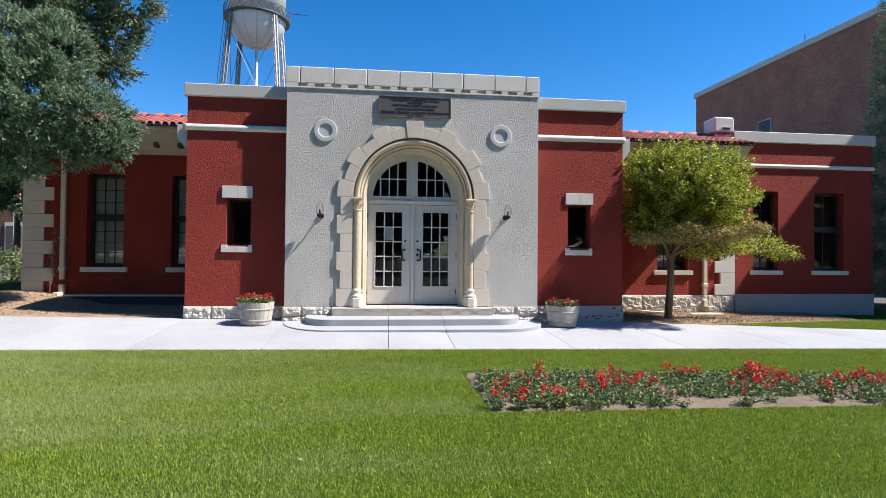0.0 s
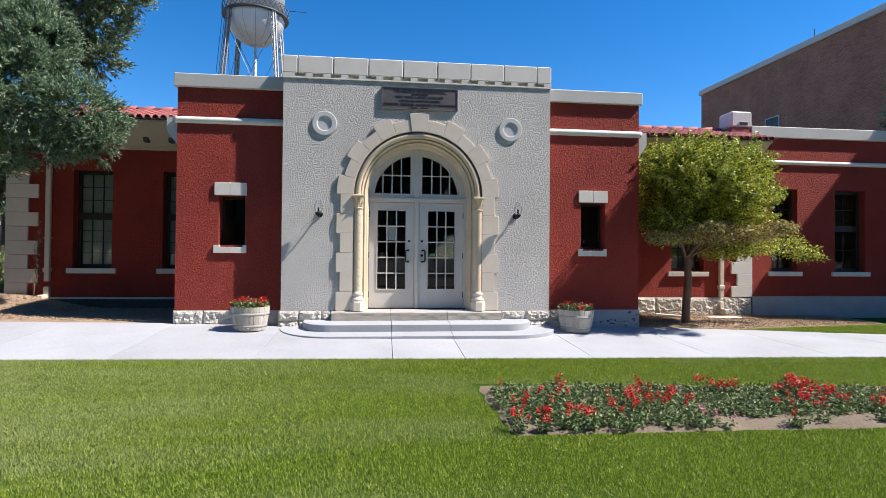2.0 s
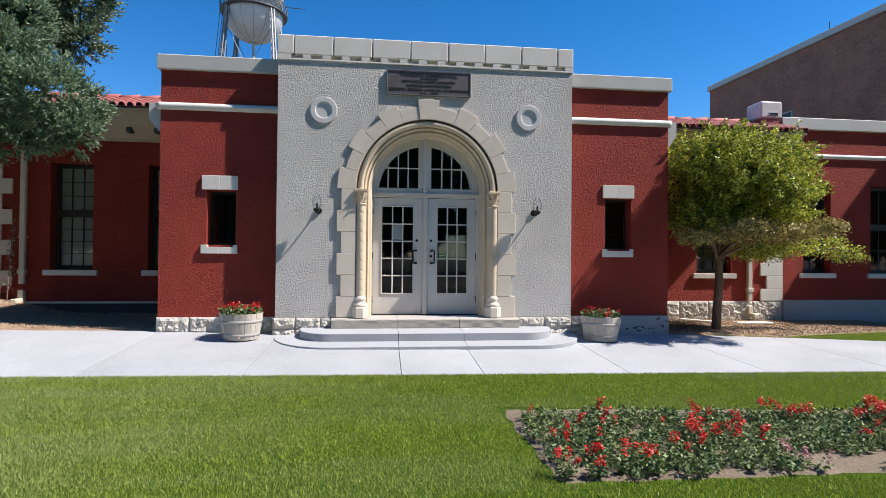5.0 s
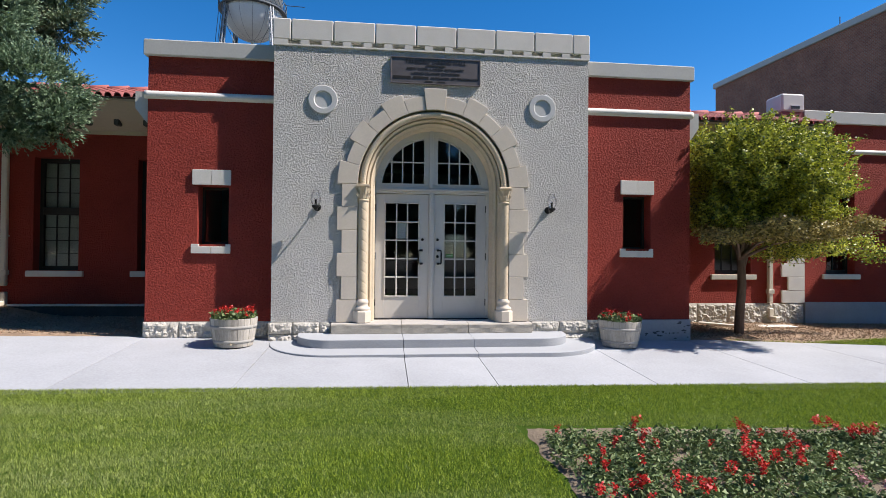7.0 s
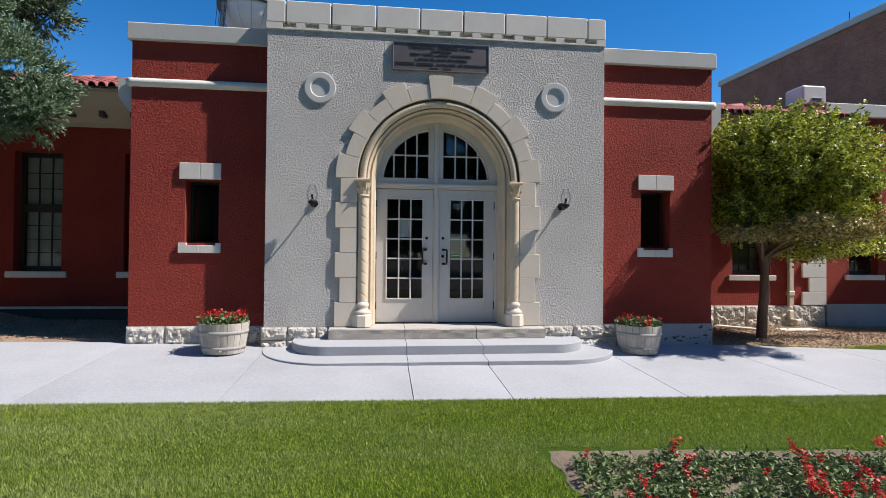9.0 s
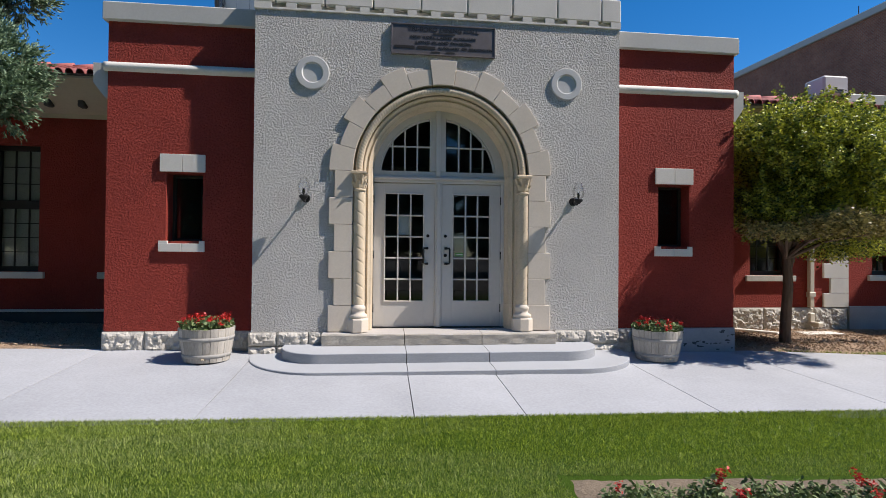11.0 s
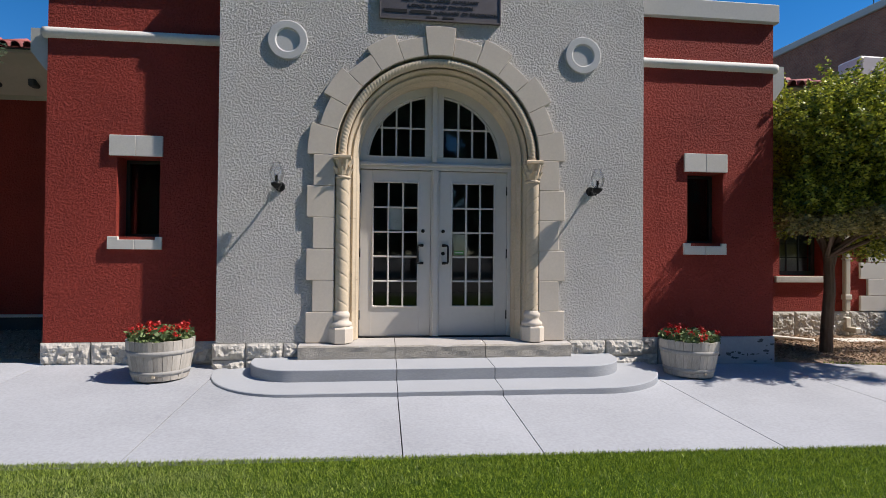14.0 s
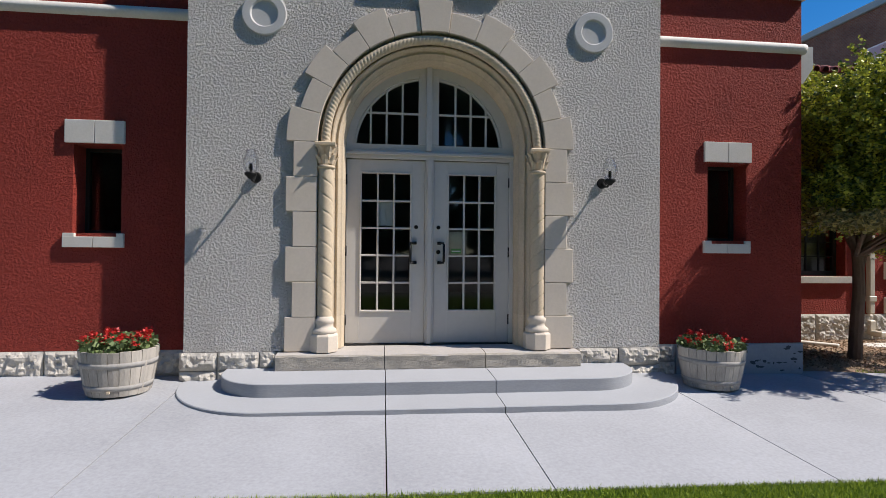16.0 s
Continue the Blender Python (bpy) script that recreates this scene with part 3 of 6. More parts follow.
# inner mouldings, as (radius, depth) from the outer fillet to the door's plane
PROFILE = [(1.271, 0.30), (1.271, 0.10), (1.14, 0.10), (1.137, 0.05), (1.125, 0.035), (1.112, 0.04), (1.108, 0.06), (1.10, 0.085), (1.085, 0.10), (1.075, 0.10), (1.07, 0.09), (1.06, 0.085), (1.05, 0.095), (1.048, 0.12), (1.03, 0.14), (1.012, 0.15), (1.01, 0.185), (1.0, 0.21), (1.0, 0.235), (0.99, 0.25), (0.99, 0.42)]


def sweep(pts, prof, closed=False):
    """pts: (centre x, centre z, cos, sin) along the opening; prof: (radius, y)."""
    bm = bmesh.new()
    rows = [[bm.verts.new((cx + r * c, y, cz + r * s)) for r, y in prof] for cx, cz, c, s in pts]
    for p, q in zip(rows, rows[1:]):
        for k in range(len(prof) - 1):
            bm.faces.new((p[k], p[k + 1], q[k + 1], q[k]))
    bm.faces.new(rows[0])
    bm.faces.new(rows[-1][::-1])
    bmesh.ops.recalc_face_normals(bm, faces=bm.faces)
    return bm


for i in range(NV):
    a0, a1 = math.pi * i / NV + 0.001, math.pi * (i + 1) / NV - 0.001
    part("arch_moulding", sweep([(C, ZS, math.cos(a0 + (a1 - a0) * k / 5), math.sin(a0 + (a1 - a0) * k / 5)) for k in range(6)], PROFILE), MOULD, surround)
for s in (-1, 1):
    for a, b in zip(qz, qz[1:]):
        part("jamb_moulding", sweep([(C, a + 0.001, s, 0), (C, b - 0.001, s, 0)], PROFILE), MOULD, surround)


def rope_arch():
    bm = bmesh.new()
    n, k, R, r = 620, 14, 1.19, 0.05
    rows = []
    for i in range(n + 1):
        a = math.pi * i / n
        row = []
        for j in range(k):
            p = 2 * math.pi * j / k
            rr = r * (1 + 0.12 * abs(math.sin(a * 84 + 1.3 * abs(p - math.pi))) - 0.06)
            rad, y = R + rr * math.cos(p), 0.02 - rr * math.sin(p)
            row.append(bm.verts.new((C + rad * math.cos(a), y, ZS + rad * math.sin(a))))
        rows.append(row)
    for p, q in zip(rows, rows[1:]):
        for j in range(k):
            bm.faces.new((p[j], p[(j + 1) % k], q[(j + 1) % k], q[j]))
    bm.faces.new(rows[0])
    bm.faces.new(rows[-1])
    bmesh.ops.recalc_face_normals(bm, faces=bm.faces)
    return bm


part("rope_moulding", rope_arch(), MOULD, surround, "carved rope moulding round the arch", smooth=True)


def door_column(x, hand):
    """Plinth, moulded base, twisted shaft and leafy capital."""
    y = 0.025
    col = part("column", lathe([(0.074, 0.0), (0.074, 0.01)], 8, (x, y, 0.60)), LIME, surround)
    bm = bmesh.new()
    n, k, z0, z1 = 300, 40, 0.70, 2.32
    rows = []
    for i in range(n + 1):
        z = z0 + (z1 - z0) * i / n
        row = []
        for j in range(k):
            p = 2 * math.pi * j / k
            w = math.sin(2 * p + hand * (z - z0) * 2 * math.pi / 0.17)
            groove = 0.009 * max(0.0, w) ** 30
            rr = 0.083 - groove
            row.append(bm.verts.new((x + rr * math.cos(p), y + rr * math.sin(p), z)))
        rows.append(row)
    for p, q in zip(rows, rows[1:]):
        for j in range(k):
            bm.faces.new((p[j], p[(j + 1) % k], q[(j + 1) % k], q[j]))
    part("shaft", bm, MOULD, col, smooth=True)
    bm = lathe([(0.155, 0.0), (0.155, 0.165), (0.15, 0.175), (0.12, 0.2), (0.12, 0.2)], 8, (x, y, 0.33))
    bmesh.ops.rotate(bm, verts=bm.verts, cent=(x, y, 0), matrix=Matrix.Rotation(math.pi / 8, 3, "Z"))
    part("plinth", bm, LIME, col)
    part("base_rings", lathe([(0.125, 0.19), (0.135, 0.21), (0.128, 0.235), (0.10, 0.255), (0.092, 0.285), (0.10, 0.30), (0.108, 0.32), (0.105, 0.345), (0.088, 0.36), (0.082, 0.38)], 28, (x, y, 0.33)), LIME, col, smooth=True)
    part("neck_ring", lathe([(0.08, 0.0), (0.095, 0.008), (0.098, 0.02), (0.09, 0.035), (0.08, 0.04)], 28, (x, y, 2.31)), MOULD, col, smooth=True)
    bm = lathe([(0.078, 0.0), (0.082, 0.06), (0.092, 0.13), (0.108, 0.19), (0.12, 0.21)], 24, (x, y, 2.345))
    for tier, (z, rr, hgt, cnt) in enumerate(((2.36, 0.085, 0.09, 8), (2.43, 0.09, 0.11, 8))):
        for j in range(cnt):
            a = 2 * math.pi * (j + 0.5 * tier) / cnt
            ca, sa = math.cos(a), math.sin(a)
            pts = []
            for t, w, o in ((0, 0.026, 0.004), (0.5, 0.034, 0.016), (0.85, 0.026, 0.036), (1.0, 0.008, 0.05)):
                for sgn in (-1, 0, 1):
                    d = rr + o + (0.012 if sgn == 0 else 0)
                    pts.append(bm.verts.new((x + ca * d - sa * w * sgn, y + sa * d + ca * w * sgn, z + hgt * t)))
            for q in range(3):
                for w in range(2):
                    bm.faces.new((pts[q * 3 + w], pts[q * 3 + w + 1], pts[q * 3 + w + 4], pts[q * 3 + w + 3]))
    part("capital", bm, MOULD, col, "carved leaf capital")
    bm = lathe([(0.145, 0), (0.155, 0.015), (0.155, 0.04), (0.14, 0.05)], 4, (x, y, 2.545))
    bmesh.ops.rotate(bm, verts=bm.verts, cent=(x, y, 0), matrix=Matrix.Rotation(math.pi / 4, 3, "Z"))
    part("abacus", bm, MOULD, col)


door_column(C - 1.185, 1)
door_column(C + 1.20, -1)

# ---- double door and fanlight ----
DY = 0.36
CF = -0.006


def door_frame():
    d = thing("door_frame", "off-white painted door frame with central post and transom", "door frame", kind="structure")
    part("jamb", boxes((-1.03, -0.97, DY - 0.03, DY + 0.09, 0.335, 2.51), bevel=0.005), DOORP, d)
    part("jamb", boxes((0.965, 1.04, DY - 0.03, DY + 0.09, 0.335, 2.51), bevel=0.005), DOORP, d)
    part("centre_post", boxes((-0.047, 0.057, DY - 0.02, DY + 0.09, 0.335, 2.50), (-0.022, 0.03, DY - 0.045, DY - 0.02, 0.335, 2.50), bevel=0.004), DOORP, d)
    part("transom", boxes((-1.03, 1.04, DY - 0.03, DY + 0.09, 2.50, 2.545), (-1.03, 1.04, DY - 0.055, DY + 0.09, 2.545, 2.58), (-1.02, 1.03, DY - 0.02, DY + 0.09, 2.58, 2.605), bevel=0.004), DOORP, d)
    part("threshold", boxes((-1.02, 1.03, DY - 0.05, DY + 0.1, 0.328, 0.343), bevel=0.003), IRON, d, "dark metal threshold")


door_frame()


def door_leaf(name, x0, x1, hinge):
    d = thing(name, "off-white glazed door leaf with fifteen small panes, closed", "door", kind="structure")
    z0, z1 = 0.347, 2.490
    gx0, gx1 = x0 + 0.157, x1 - 0.152
    gz0, gz1 = 0.713, 2.350
    y0, y1 = DY, DY + 0.045
    part("stile", boxes((x0, gx0, y0, y1, z0, z1), bevel=0.003), DOORP, d)
    part("stile", boxes((gx1, x1, y0, y1, z0, z1), bevel=0.003), DOORP, d)
    part("top_rail", boxes((gx0, gx1, y0 + 0.001, y1, gz1, z1)), DOORP, d)
    part("bottom_rail", boxes((gx0, gx1, y0 + 0.001, y1, z0, gz0)), DOORP, d)
    bm = bmesh.new()
    for a in ((gx0, gx0 + 0.02, gz0, gz1), (gx1 - 0.02, gx1, gz0, gz1), (gx0 + 0.02, gx1 - 0.02, gz0, gz0 + 0.02), (gx0 + 0.02, gx1 - 0.02, gz1 - 0.02, gz1)):
        box(bm, a[0], a[1], y0 - 0.012, y1, a[2], a[3], bevel=0.004)
    part("glazing_bead", bm, DOORP, d)
    ix0, ix1, iz0, iz1 = gx0 + 0.02, gx1 - 0.02, gz0 + 0.02, gz1 - 0.02
    cw, ch = (ix1 - ix0) / 3, (iz1 - iz0) / 5
    for i in (1, 2):
        part("muntin", boxes((ix0 + i * cw - 0.011, ix0 + i * cw + 0.011, y0 - 0.004, y1, iz0, iz1), bevel=0.004), DOORP, d)
    for j in range(1, 5):
        part("muntin", boxes((ix0, ix1, y0 - 0.002, y1 - 0.004, iz0 + j * ch - 0.011, iz0 + j * ch + 0.011), bevel=0.004), DOORP, d)
    for i in range(3):
        for j in range(5):
            part("pane", boxes((ix0 + i * cw + 0.009, ix0 + (i + 1) * cw - 0.009, y0 + 0.018, y0 + 0.023, iz0 + j * ch + 0.009, iz0 + (j + 1) * ch - 0.009)), GLASS, d)
    hx, lx = (x1 - 0.168, x1 - 0.10) if hinge < 0 else (x0 + 0.115, x0 + 0.055)
    handle = part("pull_handle", rod(bmesh.new(), (hx, y0 - 0.05, 1.30), (hx, y0 - 0.05, 1.51), 0.014), IRON, d, "black iron pull handle", smooth=True)
    way = 1 if hinge < 0 else -1
    bm = bmesh.new()
    for zz in (1.29, 1.52):
        rod(bm, (hx, y0 - 0.055, zz), (hx + way * 0.045, y0 - 0.03, zz), 0.013)
        box(bm, *sorted((hx + way * 0.028, hx + way * 0.075)), y0 - 0.04, y0 + 0.002, zz - 0.018, zz + 0.018, bevel=0.005)
    part("bracket", bm, IRON, handle)
    bm = bmesh.new()
    bmesh.ops.create_cone(bm, cap_ends=True, segments=20, radius1=0.024, radius2=0.02, depth=0.012, matrix=Matrix.Translation((lx, y0 - 0.006, 1.707)) @ Matrix.Rotation(math.pi / 2, 4, "X"))
    part("lock_cylinder", bm, IRON, d, "dark round lock cylinder")
    if hinge > 0:
        bm = bmesh.new()
        bmesh.ops.create_cone(bm, cap_ends=True, segments=20, radius1=0.026, radius2=0.022, depth=0.014, matrix=Matrix.Translation((lx, y0 - 0.007, 1.415)) @ Matrix.Rotation(math.pi / 2, 4, "X"))
        part("lock_cylinder", bm, IRON, d, "dark round lock cylinder")
    ex = x0 if hinge < 0 else x1
    for zz in (0.62, 1.42, 2.25):
        part("hinge", rod(bmesh.new(), (ex, y0 - 0.01, zz - 0.06), (ex, y0 - 0.01, zz + 0.06), 0.011), IRON, d, smooth=True)
    return ix0, iz0, cw, ch


L = door_leaf("door_1", -0.966, -0.050, -1)
R = door_leaf("door_2", 0.060, 0.962, 1)
tagged(link("paper_notice", boxes((L[0] + L[2] + 0.012, L[0] + 2 * L[2] - 0.012, DY + 0.026, DY + 0.028, L[1] + 3 * L[3] + 0.03, L[1] + 4 * L[3] - 0.012)), PAPER), "white paper notice taped inside the door glass", "notice")
st = tagged(link("door_sticker", boxes((R[0] + 0.03, R[0] + R[2] - 0.03, DY + 0.014, DY + 0.0165, R[1] + 2 * R[3] + 0.03, R[1] + 2 * R[3] + 0.085)), GREENL), "small green and white sticker on the door glass", "sticker")
part("text_bar", boxes((R[0] + 0.04, R[0] + R[2] - 0.04, DY + 0.012, DY + 0.0138, R[1] + 2 * R[3] + 0.05, R[1] + 2 * R[3] + 0.062)), PAPER, st)


def fanlight():
    f = thing("window_fanlight", "half-round off-white fanlight of two leaves over the doors", "window", kind="structure")
    cz, y = 2.60, DY - 0.005
    n = 40
    bm = bmesh.new()
    # half-round panel with two quadrant openings, built as a ring and a foot rail
    rows = []
    for i in range(n + 1):
        a = math.pi * i / n
        rows.append([bm.verts.new((CF + r * math.cos(a), yy, cz + r * math.sin(a))) for r, yy in ((1.04, y), (0.882, y), (0.882, y + 0.07), (1.04, y + 0.07))])
    for p, q in zip(rows, rows[1:]):
        for k in range(4):
            bm.faces.new((p[k], p[(k + 1) % 4], q[(k + 1) % 4], q[k]))
    bmesh.ops.recalc_face_normals(bm, faces=bm.faces)
    part("arched_head", bm, DOORP, f)
    bm = bmesh.new()
    rows = []
    for i in range(n + 1):
        a = math.pi * i / n
        rows.append([bm.verts.new((CF + r * math.cos(a), yy, cz + r * math.sin(a))) for r, yy in ((0.878, y + 0.02), (0.855, y + 0.02), (0.855, y + 0.06), (0.878, y + 0.06))])
    for p, q in zip(rows, rows[1:]):
        for k in range(4):
            bm.faces.new((p[k], p[(k + 1) % 4], q[(k + 1) % 4], q[k]))
    bmesh.ops.recalc_face_normals(bm, faces=bm.faces)
    part("arched_bead", bm, DOORP, f)
    part("bottom_rail", boxes((CF - 1.02, CF + 1.03, y + 0.002, y + 0.07, 2.59, 2.675)), DOORP, f)
    part("mullion", boxes((CF - 0.125, CF + 0.115, y - 0.004, y + 0.07, 2.676, 3.50), (CF - 0.035, CF + 0.03, y - 0.04, y - 0.004, 2.60, 3.62), bevel=0.004), DOORP, f)
    for sgn in (-1, 1):
        part("pane", boxes(*[(min(CF + sgn * 0.11, CF + sgn * 0.88), max(CF + sgn * 0.11, CF + sgn * 0.88), y + 0.035, y + 0.04, 2.67, 3.48)]), GLASS, f)
        for k in (1, 2, 3):
            xx = CF + sgn * (0.13 + k * 0.185)
            h = math.sqrt(max(0.02, 0.865 ** 2 - (abs(xx - CF)) ** 2))
            part("muntin", boxes((xx - 0.011, xx + 0.011, y + 0.015, y + 0.05, 2.67, 2.60 + h)), DOORP, f)
        part("muntin", boxes((*sorted((CF + sgn * 0.12, CF + sgn * 0.75)), y + 0.017, y + 0.048, 3.035, 3.057)), DOORP, f)


fanlight()

# ---- steps ----
def step_outline(x0, x1, yf, yb, rx, ry, n=14):
    pts = [(x0, yb)]
    for i in range(n + 1):
        a = math.pi + (math.pi / 2) * i / n
        pts.append((x0 + rx + rx * math.cos(a), yf + ry + ry * math.sin(a)))
    for i in range(n + 1):
        a = -math.pi / 2 + (math.pi / 2) * i / n
        pts.append((x1 - rx + rx * math.cos(a), yf + ry + ry * math.sin(a)))
    pts.append((x1, yb))
    return pts


def clip_x(pts, lo, hi):
    def cut(ps, x, keep_right):
        out = []
        for p, q in zip(ps, ps[1:] + ps[:1]):
            pin, qin = (p[0] >= x) == keep_right, (q[0] >= x) == keep_right
            if pin:
                out.append(p)
            if pin != qin:
                t = (x - p[0]) / (q[0] - p[0])
                out.append((x, p[1] + t * (q[1] - p[1])))
        return out
    return cut(cut(pts, lo, True), hi, False)


def step_piece(pts, z0, ztop, slope, yb, parent, batter=0.0):
    bm = bmesh.new()
    top = [bm.verts.new((x, y, ztop + slope * (y - yb))) for x, y in pts]
    bot = [bm.verts.new((x, y, z0)) for x, y in pts]
    bm.faces.new(top)
    bm.faces.new(bot[::-1])
    m = len(pts)
    for k in range(m):
        bm.faces.new((top[k], bot[k], bot[(k + 1) % m], top[(k + 1) % m]))
    bmesh.ops.recalc_face_normals(bm, faces=bm.faces)
    e = [e for e in bm.edges if all(v in top for v in e.verts) and not (abs(e.verts[0].co.x - e.verts[1].co.x) < 1e-5 and any(abs(e.verts[0].co.x - q) < 1e-4 for q in (-0.496, -0.504, 0.596, 0.604)))]
    bmesh.ops.bevel(bm, geom=e, offset=0.007, segments=1, affect="EDGES")
    for e in bm.edges:
        e.smooth = e.calc_face_angle(3.0) < 0.4
    # upright faces get the darker tone, their shade put into the colour
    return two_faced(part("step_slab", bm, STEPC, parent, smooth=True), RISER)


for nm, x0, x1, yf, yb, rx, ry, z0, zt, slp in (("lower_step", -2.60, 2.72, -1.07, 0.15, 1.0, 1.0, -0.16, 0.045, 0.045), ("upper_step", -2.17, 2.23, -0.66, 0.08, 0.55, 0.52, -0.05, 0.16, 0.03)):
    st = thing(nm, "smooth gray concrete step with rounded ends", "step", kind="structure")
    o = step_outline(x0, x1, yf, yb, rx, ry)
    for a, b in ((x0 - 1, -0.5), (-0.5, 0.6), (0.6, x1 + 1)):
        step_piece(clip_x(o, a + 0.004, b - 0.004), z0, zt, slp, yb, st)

sill = thing("door_sill", "weathered long sill stones under the doors", "door sill", kind="structure")
for a, b in ((-1.65, -0.51), (-0.51, 0.59), (0.59, 1.67)):
    bm = bmesh.new()
    nx = 24
    rows = []
    for i in range(nx + 1):
        x = a + 0.004 + (b - a - 0.008) * i / nx
        row = []
        for k, (yy, zz) in enumerate(((-0.165, 0.10), (-0.17, 0.17), (-0.17, 0.24), (-0.172, 0.295), (-0.158, 0.312), (0.0, 0.324), (0.46, 0.331))):
            w = 0.012 * noise.noise((x * 5, zz * 30, 1.0)) if k < 5 else 0.003 * noise.noise((x * 4, yy * 6, 2))
            row.append(bm.verts.new((x, yy + (w if k < 4 else 0), zz + (w * 0.5 if k >= 3 else 0))))
        rows.append(row)
    for p, q in zip(rows, rows[1:]):
        for k in range(len(p) - 1):
            bm.faces.new((p[k], q[k], q[k + 1], p[k + 1]))
    for r, rev in ((rows[0], 1), (rows[-1], 0)):
        e0, e1 = bm.verts.new((r[0].co.x, 0.46, 0.10)), None
        fl = list(r) + [e0]
        bm.faces.new(fl if rev else fl[::-1])
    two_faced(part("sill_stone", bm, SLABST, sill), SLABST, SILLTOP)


# ---- slit windows ----
def slit_window(name, hole, lint, sillx):
    w = thing(name, "narrow dark slit window with cast-stone lintel and sill", "window", kind="structure")
    x0, x1, z0, z1 = hole
    y = RED_Y
    mid = (lint[0] + lint[1]) / 2
    for a, b in ((lint[0], mid - 0.002), (mid + 0.002, lint[1])):
        part("lintel", boxes((a, b, y - 0.03, y + 0.2, z1 + 0.012, 2.805), bevel=0.004), CAST, w)
    mid = (sillx[0] + sillx[1]) / 2
    for a, b, s in ((sillx[0], mid - 0.002, -1), (mid + 0.002, sillx[1], 1)):
        bm = boxes((a, b, y - 0.035, y + 0.22, 1.432, 1.548), bevel=0.004)
        box(bm, *((a, x0 + 0.035) if s < 0 else (x1 - 0.035, b)), y - 0.034, y + 0.05, 1.545, 1.585, bevel=0.004)
        part("window_sill", bm, CAST, w)
    part("window_frame", boxes((x0, x0 + 0.04, y + 0.24, y + 0.30, z0, z1), (x1 - 0.04, x1, y + 0.24, y + 0.30, z0, z1), (x0 + 0.04, x1 - 0.04, y + 0.24, y + 0.30, z0, z0 + 0.04), (x0 + 0.04, x1 - 0.04, y + 0.24, y + 0.30, z1 - 0.04, z1), bevel=0.003), SASH, w)
    part("pane", boxes((x0 + 0.03, x1 - 0.03, y + 0.265, y + 0.27, z0 + 0.03, z1 - 0.03)), GLASS, w)


slit_window("window_slit_left", LW, (-3.935, -3.33), (-3.94, -3.325))
slit_window("window_slit_right", RW, (3.385, 4.005), (3.375, 3.99))

# ---- wings ----
def wing_window(name, x0, x1, z0, z1, y, blind, cols=3, upper=3, lower=4, rough_sill=False):
    w = thing(name, "tall dark sash window with leaded panes and stone sill", "window", kind="structure")
    yb = y + 0.2
    part("window_frame", boxes((x0, x0 + 0.07, yb, yb + 0.08, z0, z1), (x1 - 0.07, x1, yb, yb + 0.08, z0, z1), (x0 + 0.07, x1 - 0.07, yb, yb + 0.08, z1 - 0.09, z1), (x0 + 0.07, x1 - 0.07, yb, yb + 0.08, z0, z0 + 0.09), bevel=0.004), SASH, w)
    mz = z0 + (z1 - z0) * 0.535
    part("meeting_rail", boxes((x0 + 0.07, x1 - 0.07, yb - 0.01, yb + 0.08, mz - 0.09, mz + 0.07), bevel=0.004), SASH, w)
    for lo, hi, n in ((z0 + 0.09, mz - 0.09, lower), (mz + 0.07, z1 - 0.09, upper)):
        a, b = x0 + 0.07, x1 - 0.07
        part("pane", boxes((a, b, yb + 0.04, yb + 0.045, lo, hi)), GLASS, w)
        for i in range(1, cols):
            xx = a + (b - a) * i / cols
            part("lead_bar", boxes((xx - 0.008, xx + 0.008, yb + 0.025, yb + 0.06, lo, hi)), SASH, w)
        for j in range(1, n):
            zz = lo + (hi - lo) * j / n
            part("lead_bar", boxes((a, b, yb + 0.027, yb + 0.058, zz - 0.007, zz + 0.007)), SASH, w)
    part("window_sill", boxes((x0 - 0.11, x1 + 0.11, y - 0.06, yb, z0 - 0.125, z0 - 0.005), bevel=0.008), ROCK if rough_sill else CAST, w)
    if blind:
        bl = link("window_blind", boxes((x0 + 0.03, x1 - 0.03, yb + 0.11, yb + 0.115, z0 + 0.02, z1 - 0.02)), SHADEM)
        tagged(bl, "pale cloth blind drawn behind the window glass", "blind")


WL = [(-7.95, -7.08, 1.055, 3.385), (-5.94, -5.07, 1.055, 3.385)]
tagged(link("wall_wing_left", wall_with_openings(bmesh.new(), -9.36, -4.65, 0.37, 4.30, WING_Y, WING_Y + 0.4, WL), RED), "red stucco wall of the side wing in deep shade", "wall", kind="structure")
tagged(link("wall_wing_end_left", boxes((-9.36, -8.96, WING_Y + 0.4, 9.0, 0.0, 4.3)), RED), "red stucco end wall of the side wing", "wall", kind="structure")
for i, h in enumerate(WL):
    wing_window("window_wing_left_%d" % (i + 1), *h, WING_Y, True)
tagged(link("wing_ledge_left", boxes((-8.9, -4.65, WING_Y - 0.075, WING_Y + 0.02, 0.325, 0.368), bevel=0.008), CAST), "thin stone ledge over the wing base", "ledge", kind="structure")
# base coloured near black for the shade that lies along the wing
tagged(link("wing_base_left", boxes((-9.40, -4.65, WING_Y - 0.05, WING_Y + 0.4, -0.15, 0.324), bevel=0.012), SHADOWED), "stone base under the side wing, its shade put into the colour", "plinth", kind="structure")
ql = thing("corner_quoins_left", "pale stone corner blocks of the wing", "quoins", kind="structure")
z = 0.40
for i in range(9):
    h = 0.33 if i else 0.30
    x1 = -8.70 if i % 2 == 1 else -8.91
    if z + h > 3.6:
        break
    part("quoin", boxes((-9.40, x1, WING_Y - 0.04, WING_Y + 0.1, z + 0.003, z + h - 0.003), bevel=0.006), LIME, ql)
    z += h


